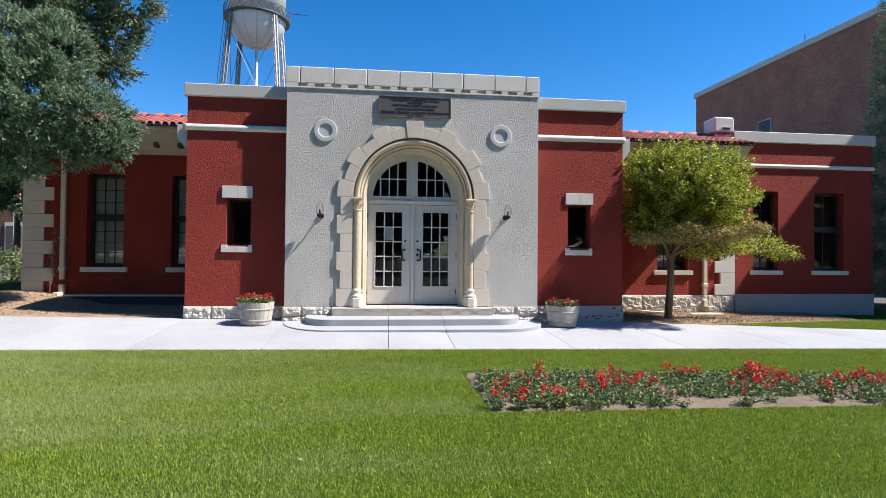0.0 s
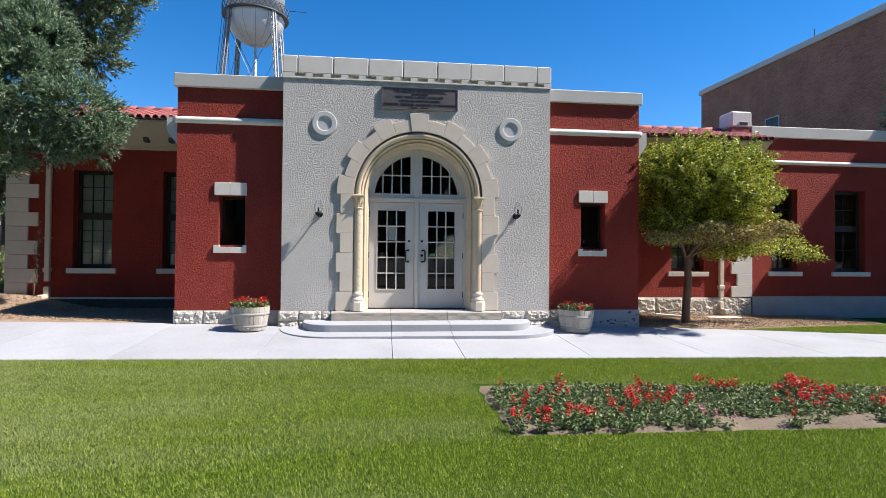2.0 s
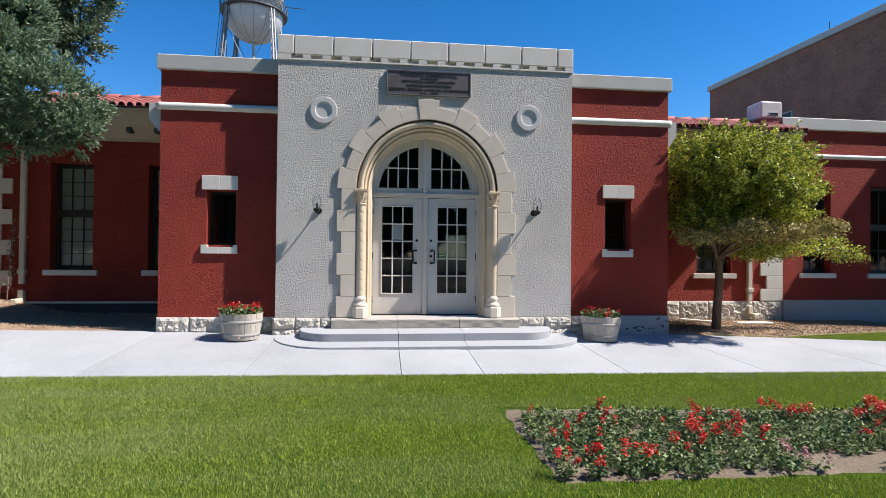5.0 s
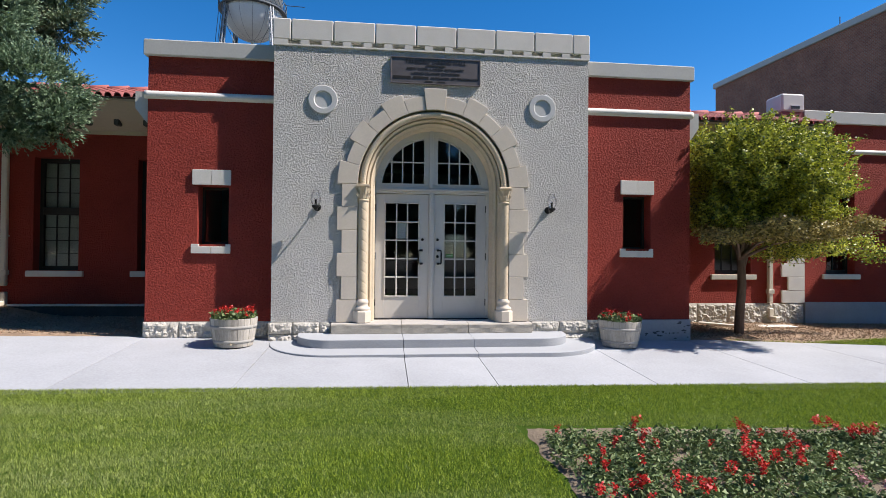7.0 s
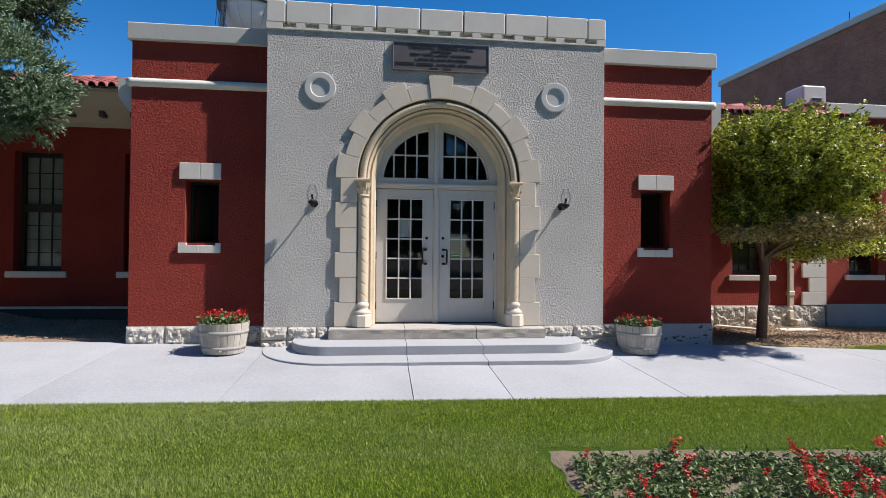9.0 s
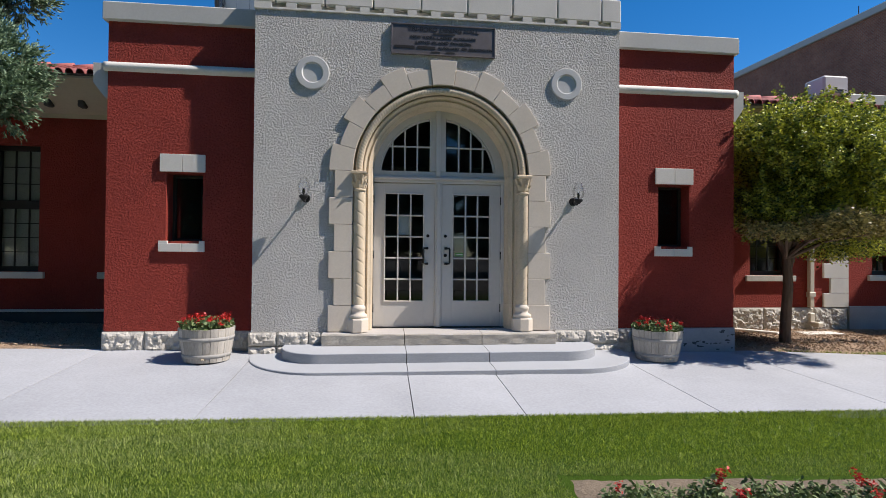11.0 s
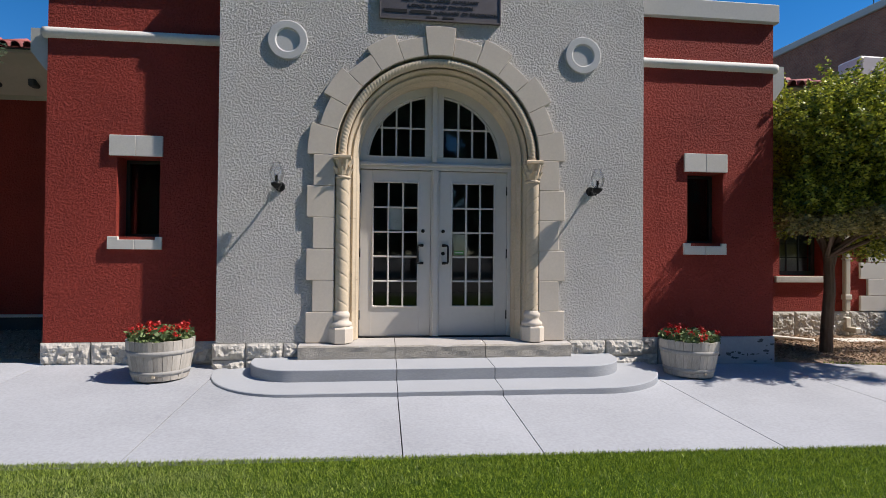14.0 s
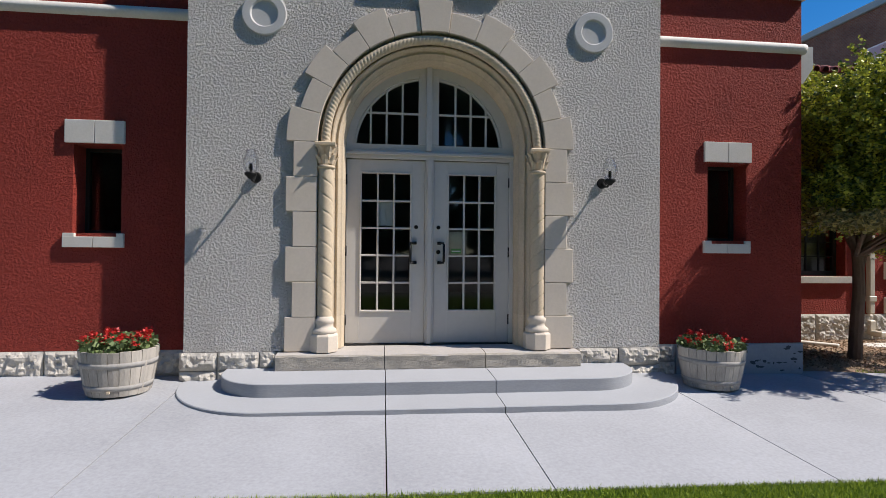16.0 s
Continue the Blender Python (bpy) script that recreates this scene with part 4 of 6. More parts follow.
def drain_pipe(name, x, y, z0, z1, label):
    d = thing(name, label, "drain pipe")
    part("pipe", boxes((x - 0.055, x + 0.055, y - 0.1, y - 0.005, z0 + 0.40, z1), bevel=0.015), PIPE, d)
    part("collar", boxes((x - 0.075, x + 0.075, y - 0.115, y - 0.002, z0 + 0.62, z0 + 0.72), bevel=0.01), PIPE, d)
    bm = bmesh.new()
    box(bm, x - 0.06, x + 0.06, y - 0.11, y - 0.005, z0 + 0.02, z0 + 0.28, bevel=0.015)
    box(bm, x - 0.06, x + 0.06, y - 0.32, y - 0.09, z0, z0 + 0.1, bevel=0.015)
    part("shoe", bm, PIPE, d)
    for zz in (z0 + 1.4, z1 - 0.3):
        part("strap", boxes((x - 0.07, x + 0.07, y - 0.106, y - 0.001, zz, zz + 0.03)), PIPE, d)


drain_pipe("downpipe", -8.46, WING_Y, 0.34, 4.0, "cream painted rectangular downpipe on the wing wall")


def wing_roof(side, x0, x1):
    """Coved cream soffit with vents, clay barrel tiles and a ridge of cap tiles."""
    bm = bmesh.new()
    y0, y1, za, zb = 2.02, WING_Y + 0.05, 4.43, 3.90
    sec = [(y1, zb - 0.02), (y1 - 0.06, zb - 0.02), (y1 - 0.06, zb + 0.06)] + [(y1 - 0.06 - (y1 - y0 - 0.12) * t, zb + 0.06 + (za - 0.06 - zb - 0.06) * (t ** 1.5)) for t in (0.2, 0.4, 0.6, 0.8, 1.0)] + [(y0, za - 0.05), (y0, za), (y1, za + 0.3)]
    a = [bm.verts.new((x0, y, z)) for y, z in sec]
    b = [bm.verts.new((x1, y, z)) for y, z in sec]
    for k in range(len(sec)):
        bm.faces.new((a[k], b[k], b[(k + 1) % len(sec)], a[(k + 1) % len(sec)]))
    bm.faces.new(a[::-1])
    bm.faces.new(b)
    bmesh.ops.recalc_face_normals(bm, faces=bm.faces)
    so = tagged(link("eaves_" + side, bm, CREAM), "cream painted coved eaves with small vents", "eaves", kind="structure")
    nv = int((x1 - x0) / 0.56)
    for i in range(nv):
        xx = (x1 - 0.42 - 0.56 * i) if side == "left" else x0 + 0.28 + 0.56 * i
        part("vent", boxes((xx - 0.055, xx + 0.055, 2.44, 2.60, 4.0, 4.13), bevel=0.02), SHADOWED, so, "small dark square vent")
    roof = thing("tile_roof_" + side, "sloping roof of red clay barrel tiles", "roof", kind="structure")
    pitch = 0.36
    # deck coloured near black so that the gaps between tiles look shaded
    part("deck", boxes((x0, x1, 2.0, 4.6, 0, 0.02)), SHADOWED, roof)
    roof.children[0].matrix_basis = Matrix.Translation((0, 2.0, 4.41)) @ Matrix.Rotation(math.atan(pitch), 4, "X") @ Matrix.Translation((0, -2.0, 0))
    # one tile, shared
    bm = bmesh.new()
    n = 6
    rings = []
    for yy, r in ((0.0, 0.072), (0.30, 0.060)):
        rings.append([bm.verts.new((-r * math.cos(math.pi * k / n), yy, 0.02 + 1.25 * r * math.sin(math.pi * k / n))) for k in range(n + 1)])
        rings.append([bm.verts.new((-(r - 0.013) * math.cos(math.pi * k / n), yy, 0.02 + 1.25 * (r - 0.013) * math.sin(math.pi * k / n))) for k in range(n + 1)])
    for k in range(n):
        bm.faces.new((rings[0][k], rings[0][k + 1], rings[2][k + 1], rings[2][k]))
        bm.faces.new((rings[1][k], rings[1][k + 1], rings[0][k + 1], rings[0][k]))
    bmesh.ops.recalc_face_normals(bm, faces=bm.faces)
    me = bpy.data.meshes.new("roof_tile")
    bm.to_mesh(me)
    bm.free()
    me.materials.append(TILE)
    for p in me.polygons:
        p.use_smooth = True
    rot = Matrix.Rotation(math.atan(pitch) - 0.02, 4, "X")
    cols = int((x1 - x0) / 0.165)
    for r in range(6):
        for c in range(cols):
            ob = new("roof_tile", me)
            ob.parent = roof
            yy = 1.95 + r * 0.225
            ob.matrix_basis = Matrix.Translation((x0 + 0.08 + c * (x1 - x0) / cols, yy, 4.42 + (yy - 2.0) * pitch + 0.012)) @ rot
    bm = bmesh.new()
    m = int((x1 - x0) / 0.42)
    for i in range(m):
        xa = x0 + (x1 - x0) * i / m
        rod(bm, (xa, 3.25, 4.93), (xa + (x1 - x0) / m + 0.03, 3.25, 4.94), 0.075, 0.105, 10)
    part("ridge_caps", bm, TILE, roof, "row of half-round ridge tiles", smooth=True)
    return roof


wing_roof("left", -9.75, -4.65)
wing_roof("right", 4.70, 9.18)
# end blocks of the eaves against the entrance block
for nm, xa, xb, zt in (("trim_eaves_block_left", -4.855, -4.655, 4.06), ("trim_eaves_block_right", 4.885, 4.705, 4.07)):
    bm = bmesh.new()
    pr = [(xa, zt), (xb, zt), (xb, zt - 0.52), (xb + (xa - xb) * 0.25, zt - 0.47), (xa, zt - 0.27)]
    a = [bm.verts.new((x, 0.26, z)) for x, z in pr]
    b = [bm.verts.new((x, 2.9, z)) for x, z in pr]
    for k in range(5):
        bm.faces.new((a[k], b[k], b[(k + 1) % 5], a[(k + 1) % 5]))
    bm.faces.new(a[::-1])
    bm.faces.new(b)
    bmesh.ops.recalc_face_normals(bm, faces=bm.faces)
    tagged(link(nm, bm, CAPM), "pale painted eaves return along the entrance block", "eaves block", kind="structure")

# right recess and right wing
WR0 = [(6.93, 7.85, 1.055, 3.385)]
tagged(link("wall_wing_right", wall_with_openings(bmesh.new(), 4.70, 9.19, 0.37, 4.30, WING_Y, WING_Y + 0.4, WR0), RED), "red stucco wall of the side wing behind the small tree", "wall", kind="structure")
wing_window("window_wing_right", *WR0[0], WING_Y, False, rough_sill=True)
wb = thing("wing_base_right", "rock-faced stone base under the side wing", "plinth", kind="structure")
part("core", boxes((4.70, 9.2, WING_Y, WING_Y + 0.4, -0.3, 0.36)), ROCK, wb)
rock_blocks(wb, 4.72, 9.2, WING_Y - 0.02, -0.16, 0.37, 1, 21, (0.6, 1.3))
qr = thing("corner_quoins_right", "pale stone corner blocks of the wing", "quoins", kind="structure")
z = 0.375
for i in range(10):
    h = 0.30 if i == 0 else 0.325
    x0 = 8.62 if i % 2 == 0 else 8.78
    if z + h > 3.9:
        break
    part("quoin", boxes((x0, 9.21, WING_Y - 0.045, WING_Y + 0.1, z + 0.003, z + h - 0.003), bevel=0.006), CAST, qr)
    z += h
drain_pipe("downpipe", 8.30, WING_Y, -0.02, 4.0, "cream painted rectangular downpipe on the wing wall")
WR1 = [(9.78, 10.54, 1.075, 3.32), (11.66, 12.58, 1.075, 3.32)]
tagged(link("wall_annexe", wall_with_openings(bmesh.new(), 9.2, 13.5, 0.40, 4.70, WING_Y - 0.03, WING_Y + 0.4, WR1), RED), "red stucco wall of the flat-roofed annexe", "wall", kind="structure")
tagged(link("wall_annexe_end", boxes((13.1, 13.5, WING_Y + 0.4, 9.0, -0.3, 4.7)), RED), "red stucco end wall of the annexe", "wall", kind="structure")
tagged(link("annexe_roof", boxes((9.2, 13.5, WING_Y + 0.2, 9.3, 4.66, 4.8)), CAPM), "flat pale roof of the annexe", "roof", kind="structure")
tagged(link("annexe_base", boxes((9.21, 13.52, WING_Y - 0.06, WING_Y + 0.4, -0.4, 0.40), bevel=0.01), BASEC), "bluish concrete base of the annexe", "plinth", kind="structure")
for i, h in enumerate(WR1):
    wing_window("window_annexe_%d" % (i + 1), *h, WING_Y - 0.03, False, cols=2, upper=2, lower=2)
coping_strip("trim_coping_annexe", 9.15, 13.56, WING_Y - 0.1, WING_Y + 0.4, 4.70, 5.0)
moulding("trim_band_annexe", 9.2, 13.53, WING_Y - 0.028, 3.98, 4.10)


def roof_cooler():
    c = thing("rooftop_cooler", "white sheet-metal rooftop cooler unit", "air cooler", (0, 0, 0))
    x0, x1, y0, y1, z0, z1 = 8.57, 9.17, 2.76, 3.32, 4.66, 5.38
    part("cabinet", boxes((x0, x1, y0, y1, z0 + 0.29, z1), bevel=0.04), ACM, c)
    # the stand takes the red tile material
    part("base_pan", boxes((x0 + 0.02, x1 - 0.02, y0 + 0.02, y1, z0, z0 + 0.29)), TILE, c, "red stand under the cabinet")
    part("grille", boxes((x0 + 0.24, x0 + 0.46, y0 - 0.012, y0 + 0.02, z0 + 0.35, z0 + 0.42), bevel=0.006), STEELD, c, "dark slot with a pale cover")
    part("slot_cover", boxes((x0 + 0.22, x0 + 0.48, y0 - 0.02, y0 + 0.01, z0 + 0.42, z0 + 0.435)), ACM, c)


roof_cooler()
vp = tagged(link("roof_duct", rod(rod(bmesh.new(), (8.51, 2.6, 4.60), (9.42, 2.6, 4.57), 0.06, seg=14), (9.42, 2.6, 4.57), (9.47, 2.75, 4.47), 0.06, 0.055, 14), ACM, smooth=True), "rounded pale metal duct lying on the roof edge", "duct")

# ---- brick building ----
bb = thing("brick_building", "tall brown brick building with a plain parapet", "building")
NEAR = Matrix.Translation((18.2, 19.2, 0)) @ Matrix.Rotation(radians(3.4), 4, "Z") @ Matrix.Translation((-19.5, -20.8, -0.5))
bb.matrix_basis = Matrix.Translation((-0.55, -11.07, 1.36)) @ Matrix.Diagonal((1.265, 1.265, 1.228, 1)) @ Matrix.Translation((0.55, 11.07, -1.36)) @ NEAR
part("wall", boxes((19.5, 42, 6.0, 20.8, -1, 12.0)), BRICKX, bb)
part("coping", boxes((19.38, 42.1, 6.0, 20.9, 12.0, 12.32), bevel=0.03), CAPM, bb, "pale coping along the roof edge")
part("lower_wing", boxes((18.4, 42, 20.8, 34, -1, 9.55)), BRICKX, bb)
part("lower_coping", boxes((18.3, 42.1, 20.8, 34.1, 9.55, 9.7)), BRICKX, bb)
win = part("window", boxes((19.44, 19.5, 14.85, 15.75, 7.2, 9.2)), CAPM, bb, "white-framed window")
part("pane", boxes((19.42, 19.45, 14.92, 15.27, 7.3, 9.1)), GLASS, win)
part("pane", boxes((19.42, 19.45, 15.33, 15.68, 7.3, 9.1)), GLASS, win)
part("backing", boxes((19.434, 19.438, 14.9, 15.7, 7.25, 9.15)), DARK, win)
part("rod", rod(bmesh.new(), (19.6, 13.0, 12.3), (19.6, 13.0, 12.75), 0.02), STEELD, bb)

# unseen block, added only to cast the slanting shadow on the annexe
sb = thing("stair_block", "unseen tall brick block added to shade the annexe", "building")
sb.matrix_basis = NEAR
part("wall", boxes((19.5, 26, 0.96, 6.0, -1, 13.2)), BRICKX, sb)
part("coping", boxes((19.4, 26.1, 0.86, 6.1, 13.2, 13.4), bevel=0.03), CAPM, sb)

# far house behind the wing, with the posts before it
fh = thing("far_brick_house", "distant red brick house behind the trees", "house")
part("wall", boxes((-34, -14, 16, 26, -1, 6.5)), BRICKY, fh)
part("roof", boxes((-34.5, -13.5, 15.5, 26.5, 6.5, 6.8)), CAPM, fh)
for xx in (-18.12, -21.0, -24.0):
    w = part("window", boxes((xx - 0.42, xx + 0.42, 15.95, 16.02, 0.7, 2.85)), CAPM, fh)
    part("pane", boxes((xx - 0.34, xx + 0.34, 15.92, 15.97, 0.75, 2.68)), DARK, w)
part("porch", boxes((-20.5, -16.5, 15.2, 16.0, -0.6, 0.6)), CAPM, fh, "pale porch wall")
for xx in (-17.62, -18.75):
    part("post", boxes((xx - 0.09, xx + 0.09, 15.25, 15.43, 0.6, 4.2)), WHITE, fh, "white porch post")

# ---- water tower ----
STEELM = surface("mid-gray steel", (0.22, 0.23, 0.25), 0.5, 0.2, bump=0.05)


def water_tower():
    t = thing("water_tower", "silver steel water tower with a round-bottomed tank on legs", "water tower")
    x, y = -22.6, 80.0
    prof = [(0.05, 36.28)] + [(4.62 * math.sin(a), 40.9 - 4.62 * math.cos(a)) for a in [math.pi / 2 * k / 12 for k in range(1, 13)]]
    part("bowl", lathe(prof, 48, (x, y, 0)), STEEL, t, "round silver bowl of the tank", smooth=True)
    for k in range(14):
        a = 2 * math.pi * k / 14
        bm = bmesh.new()
        pts = [(x + 4.63 * math.sin(u) * math.cos(a), y + 4.63 * math.sin(u) * math.sin(a), 40.9 - 4.63 * math.cos(u)) for u in [math.pi / 2 * q / 8 for q in range(9)]]
        for p0, p1 in zip(pts, pts[1:]):
            rod(bm, p0, p1, 0.03, seg=4)
        part("seam", bm, STEELM, t)
    part("tank_shell", lathe([(4.62, 40.9), (4.62, 49.0), (4.3, 50.0), (0.1, 52.0)], 48, (x, y, 0)), STEEL, t, smooth=True)
    part("walkway", lathe([(4.6, 40.8), (5.3, 40.8), (5.3, 41.0), (4.6, 41.0)], 48, (x, y, 0), caps=False), STEELD, t, "dark walkway ring")
    rl = part("railing", lathe([(5.25, 42.35), (5.31, 42.35), (5.31, 42.45), (5.25, 42.45)], 48, (x, y, 0), caps=False), STEELD, t)
    for i in range(32):
        a, b = 2 * math.pi * i / 32, 2 * math.pi * (i + 1) / 32
        bm = rod(bmesh.new(), (x + 5.28 * math.cos(a), y + 5.28 * math.sin(a), 41), (x + 5.28 * math.cos(b), y + 5.28 * math.sin(b), 42.4), 0.05, seg=5)
        rod(bm, (x + 5.28 * math.cos(b), y + 5.28 * math.sin(b), 41), (x + 5.28 * math.cos(a), y + 5.28 * math.sin(a), 42.4), 0.05, seg=5)
        part("brace", bm, STEELD, rl)
    for i, ang in enumerate((215, 305, 35, 125)):
        a = radians(ang + 12)
        c, s = math.cos(a), math.sin(a)
        p0, p1 = Vector((x + 8.6 * c, y + 8.6 * s, 0)), Vector((x + 4.75 * c, y + 4.75 * s, 41))
        leg = part("leg", boxes((0, 0.01, 0, 0.01, 0, 0.01)), STEEL, t)
        d = (p1 - p0)
        q = d.to_track_quat("Z", "Y").to_matrix().to_4x4()
        bm = bmesh.new()
        mq = Matrix.Translation(p0) @ q
        for ox in (-0.24, 0.24):
            for oy in (-0.24, 0.24):
                box(bm, ox - 0.075, ox + 0.075, oy - 0.075, oy + 0.075, 0, d.length, m=mq)
        # two legs in the silver of the tank, two in the darker gray
        part("channel", bm, STEEL if i in (1, 2) else STEELM, leg)
        bm = bmesh.new()
        for j in range(int(d.length / 0.6) - 1):
            u = 0.24 if j % 2 else -0.24
            for side in (-0.24, 0.24):
                rod(bm, mq @ Vector((u, side, j * 0.6)), mq @ Vector((-u, side, j * 0.6 + 0.6)), 0.06, seg=4)
                rod(bm, mq @ Vector((side, u, j * 0.6)), mq @ Vector((side, -u, j * 0.6 + 0.6)), 0.06, seg=4)
        part("lacing", bm, STEELD, leg)
    part("riser_pipe", rod(bmesh.new(), (x, y, 0), (x, y, 36.35), 0.26, seg=12), STEEL, t, smooth=True)
    bm = bmesh.new()
    ps = [(215, 305), (305, 35), (35, 125), (125, 215)]
    for a, b in ps:
        for u, v in ((a, b), (b, a)):
            for h0, h1 in ((20, 38), (2, 20)):
                f = lambda an, h: (x + (8.6 - 3.85 * h / 41) * math.cos(radians(an + 12)), y + (8.6 - 3.85 * h / 41) * math.sin(radians(an + 12)), h)
                rod(bm, f(u, h0), f(v, h1), 0.045, seg=4)
    part("tie_rods", bm, STEELD, t)
    a = radians(227)
    part("ladder", rod(rod(bmesh.new(), (x + 8.6 * math.cos(a) - 0.6, y + 8.6 * math.sin(a), 0), (x + 4.75 * math.cos(a) - 0.6, y + 4.75 * math.sin(a), 41), 0.05, seg=4), (x + 8.6 * math.cos(a) - 1.0, y + 8.6 * math.sin(a), 0), (x + 4.75 * math.cos(a) - 1.0, y + 4.75 * math.sin(a), 41), 0.05, seg=4), STEELD, t)
    part("lamp_arm", rod(bmesh.new(), (x + 5.25, y - 1, 42.0), (x + 8.4, y - 1, 41.9), 0.06, seg=5), STEELD, t)


water_tower()


# ---- facade fittings ----
def roundel(x, z):
    r = thing("roundel", "round pale plaster medallion with a sunken centre", "medallion")
    prof = [(0.235, 0.03), (0.235, 0.0), (0.235, -0.018), (0.226, -0.025), (0.15, -0.025), (0.142, -0.02), (0.135, -0.004), (0.001, -0.004)]
    bm = lathe([(a, -b) for a, b in prof], 48, (0, 0, 0), caps=False)
    bmesh.ops.rotate(bm, verts=bm.verts, matrix=Matrix.Rotation(math.pi / 2, 3, "X"))
    bmesh.ops.translate(bm, verts=bm.verts, vec=(x, -0.0, z))
    bmesh.ops.recalc_face_normals(bm, faces=bm.faces)
    part("disc", bm, GRAYP, r)


GRAYP = surface("smooth gray plaster", (0.56, 0.555, 0.545), 0.85, var=0.08, big=4, fine=40, bump=0.3, grain=60, depth=0.004)
roundel(-1.83, 3.97)
roundel(1.86, 3.97)


def lettering(parent, text, x, y, z, size, width, mat):
    cu = bpy.data.curves.new("lettering", "FONT")
    cu.body, cu.size, cu.extrude, cu.align_x, cu.align_y = text, size, 0.003, "CENTER", "CENTER"
    tmp = bpy.data.objects.new("lettering", cu)
    scene.collection.objects.link(tmp)
    bpy.context.view_layer.update()
    me = bpy.data.meshes.new_from_object(tmp.evaluated_get(bpy.context.evaluated_depsgraph_get()))
    bpy.data.objects.remove(tmp)
    xs = [v.co.x for v in me.vertices]
    k = width / (max(xs) - min(xs))
    ob = new("lettering", me)
    me.materials.clear()
    me.materials.append(mat)
    ob.parent = parent
    ob.matrix_basis = Matrix.Translation((x, y, z)) @ Matrix.Rotation(math.pi / 2, 4, "X") @ Matrix.Diagonal((k, 1, 1, 1))
    return ob


plaque = thing("plaque", "dark bronze plaque with raised lettering above the arch", "plaque")
part("plate", boxes((-0.735, 0.775, -0.028, 0.01, 4.295, 4.735), bevel=0.008), BRONZE, plaque)
part("rim", boxes((-0.735, 0.775, -0.038, -0.024, 4.72, 4.737), (-0.735, 0.775, -0.038, -0.024, 4.293, 4.31), (-0.737, -0.72, -0.037, -0.024, 4.31, 4.72), (0.76, 0.777, -0.037, -0.024, 4.31, 4.72), bevel=0.003), BRONZE, plaque)
lettering(plaque, "TRI-BORO DINING HALL", 0.02, -0.030, 4.660, 0.085, 1.03, LETTER)
lettering(plaque, "NEW YORK LADIES AUXILIARY", 0.02, -0.030, 4.545, 0.058, 0.96, LETTER)
lettering(plaque, "LONG ISLAND DIVISION", 0.02, -0.030, 4.472, 0.058, 0.80, LETTER)
lettering(plaque, "AUXILIARY OF BROOKLYN", 0.335, -0.030, 4.398, 0.058, 0.80, LETTER)
part("text_bar", boxes((-0.14, 0.18, -0.033, -0.026, 4.592, 4.614)), LETTER, plaque)
part("text_bar", boxes((-0.69, -0.40, -0.033, -0.026, 4.380, 4.418)), LETTER, plaque)
part("text_bar", boxes((-0.36, -0.10, -0.033, -0.026, 4.380, 4.418)), LETTER, plaque)
part("text_bar", boxes((-0.16, -0.03, -0.033, -0.026, 4.325, 4.347)), LETTER, plaque)
part("text_bar", boxes((0.05, 0.18, -0.033, -0.026, 4.325, 4.347)), LETTER, plaque)


def wall_lantern(x, z):
    s = thing("wall_lantern", "black iron wall lamp with a clear glass globe", "wall lamp", group="lamps beside the doorway")
    ya = -0.22
    bm = bmesh.new()
    bmesh.ops.create_cone(bm, cap_ends=True, segments=24, radius1=0.062, radius2=0.05, depth=0.03, matrix=Matrix.Translation((x, -0.012, z)) @ Matrix.Rotation(math.pi / 2, 4, "X"))
    part("wall_plate", bm, IRON, s, smooth=False)
    bm = bmesh.new()
    pts = [(x, -0.03, z), (x, -0.09, z - 0.05), (x, -0.16, z - 0.055), (x, ya, z - 0.02)]
    for a, b in zip(pts, pts[1:]):
        rod(bm, a, b, 0.012)
    part("arm", bm, IRON, s)
    part("holder", lathe([(0.02, -0.05), (0.035, -0.03), (0.06, -0.01), (0.062, 0.015), (0.05, 0.02), (0.012, 0.025), (0.012, 0.04)], 24, (x, ya, z)), IRON, s, smooth=True)
    part("socket", lathe([(0.014, 0.0), (0.018, 0.005), (0.018, 0.06), (0.012, 0.07)], 16, (x, ya, z + 0.04)), IRON, s)
    part("bulb", lathe([(0.012, 0.0), (0.026, 0.03), (0.03, 0.055), (0.02, 0.085), (0.002, 0.1)], 16, (x, ya, z + 0.1)), CLEAR, s, smooth=True)
    outer = [(0.045, 0.02), (0.07, 0.05), (0.082, 0.10), (0.08, 0.15), (0.062, 0.20), (0.045, 0.235), (0.048, 0.25)]
    part("globe", lathe(outer + [(r - 0.003, h) for r, h in outer[::-1]], 32, (x, ya, z), caps=False), CLEAR, s, "clear glass globe", smooth=True)


wall_lantern(-1.90, 2.20)
wall_lantern(1.975, 2.225)

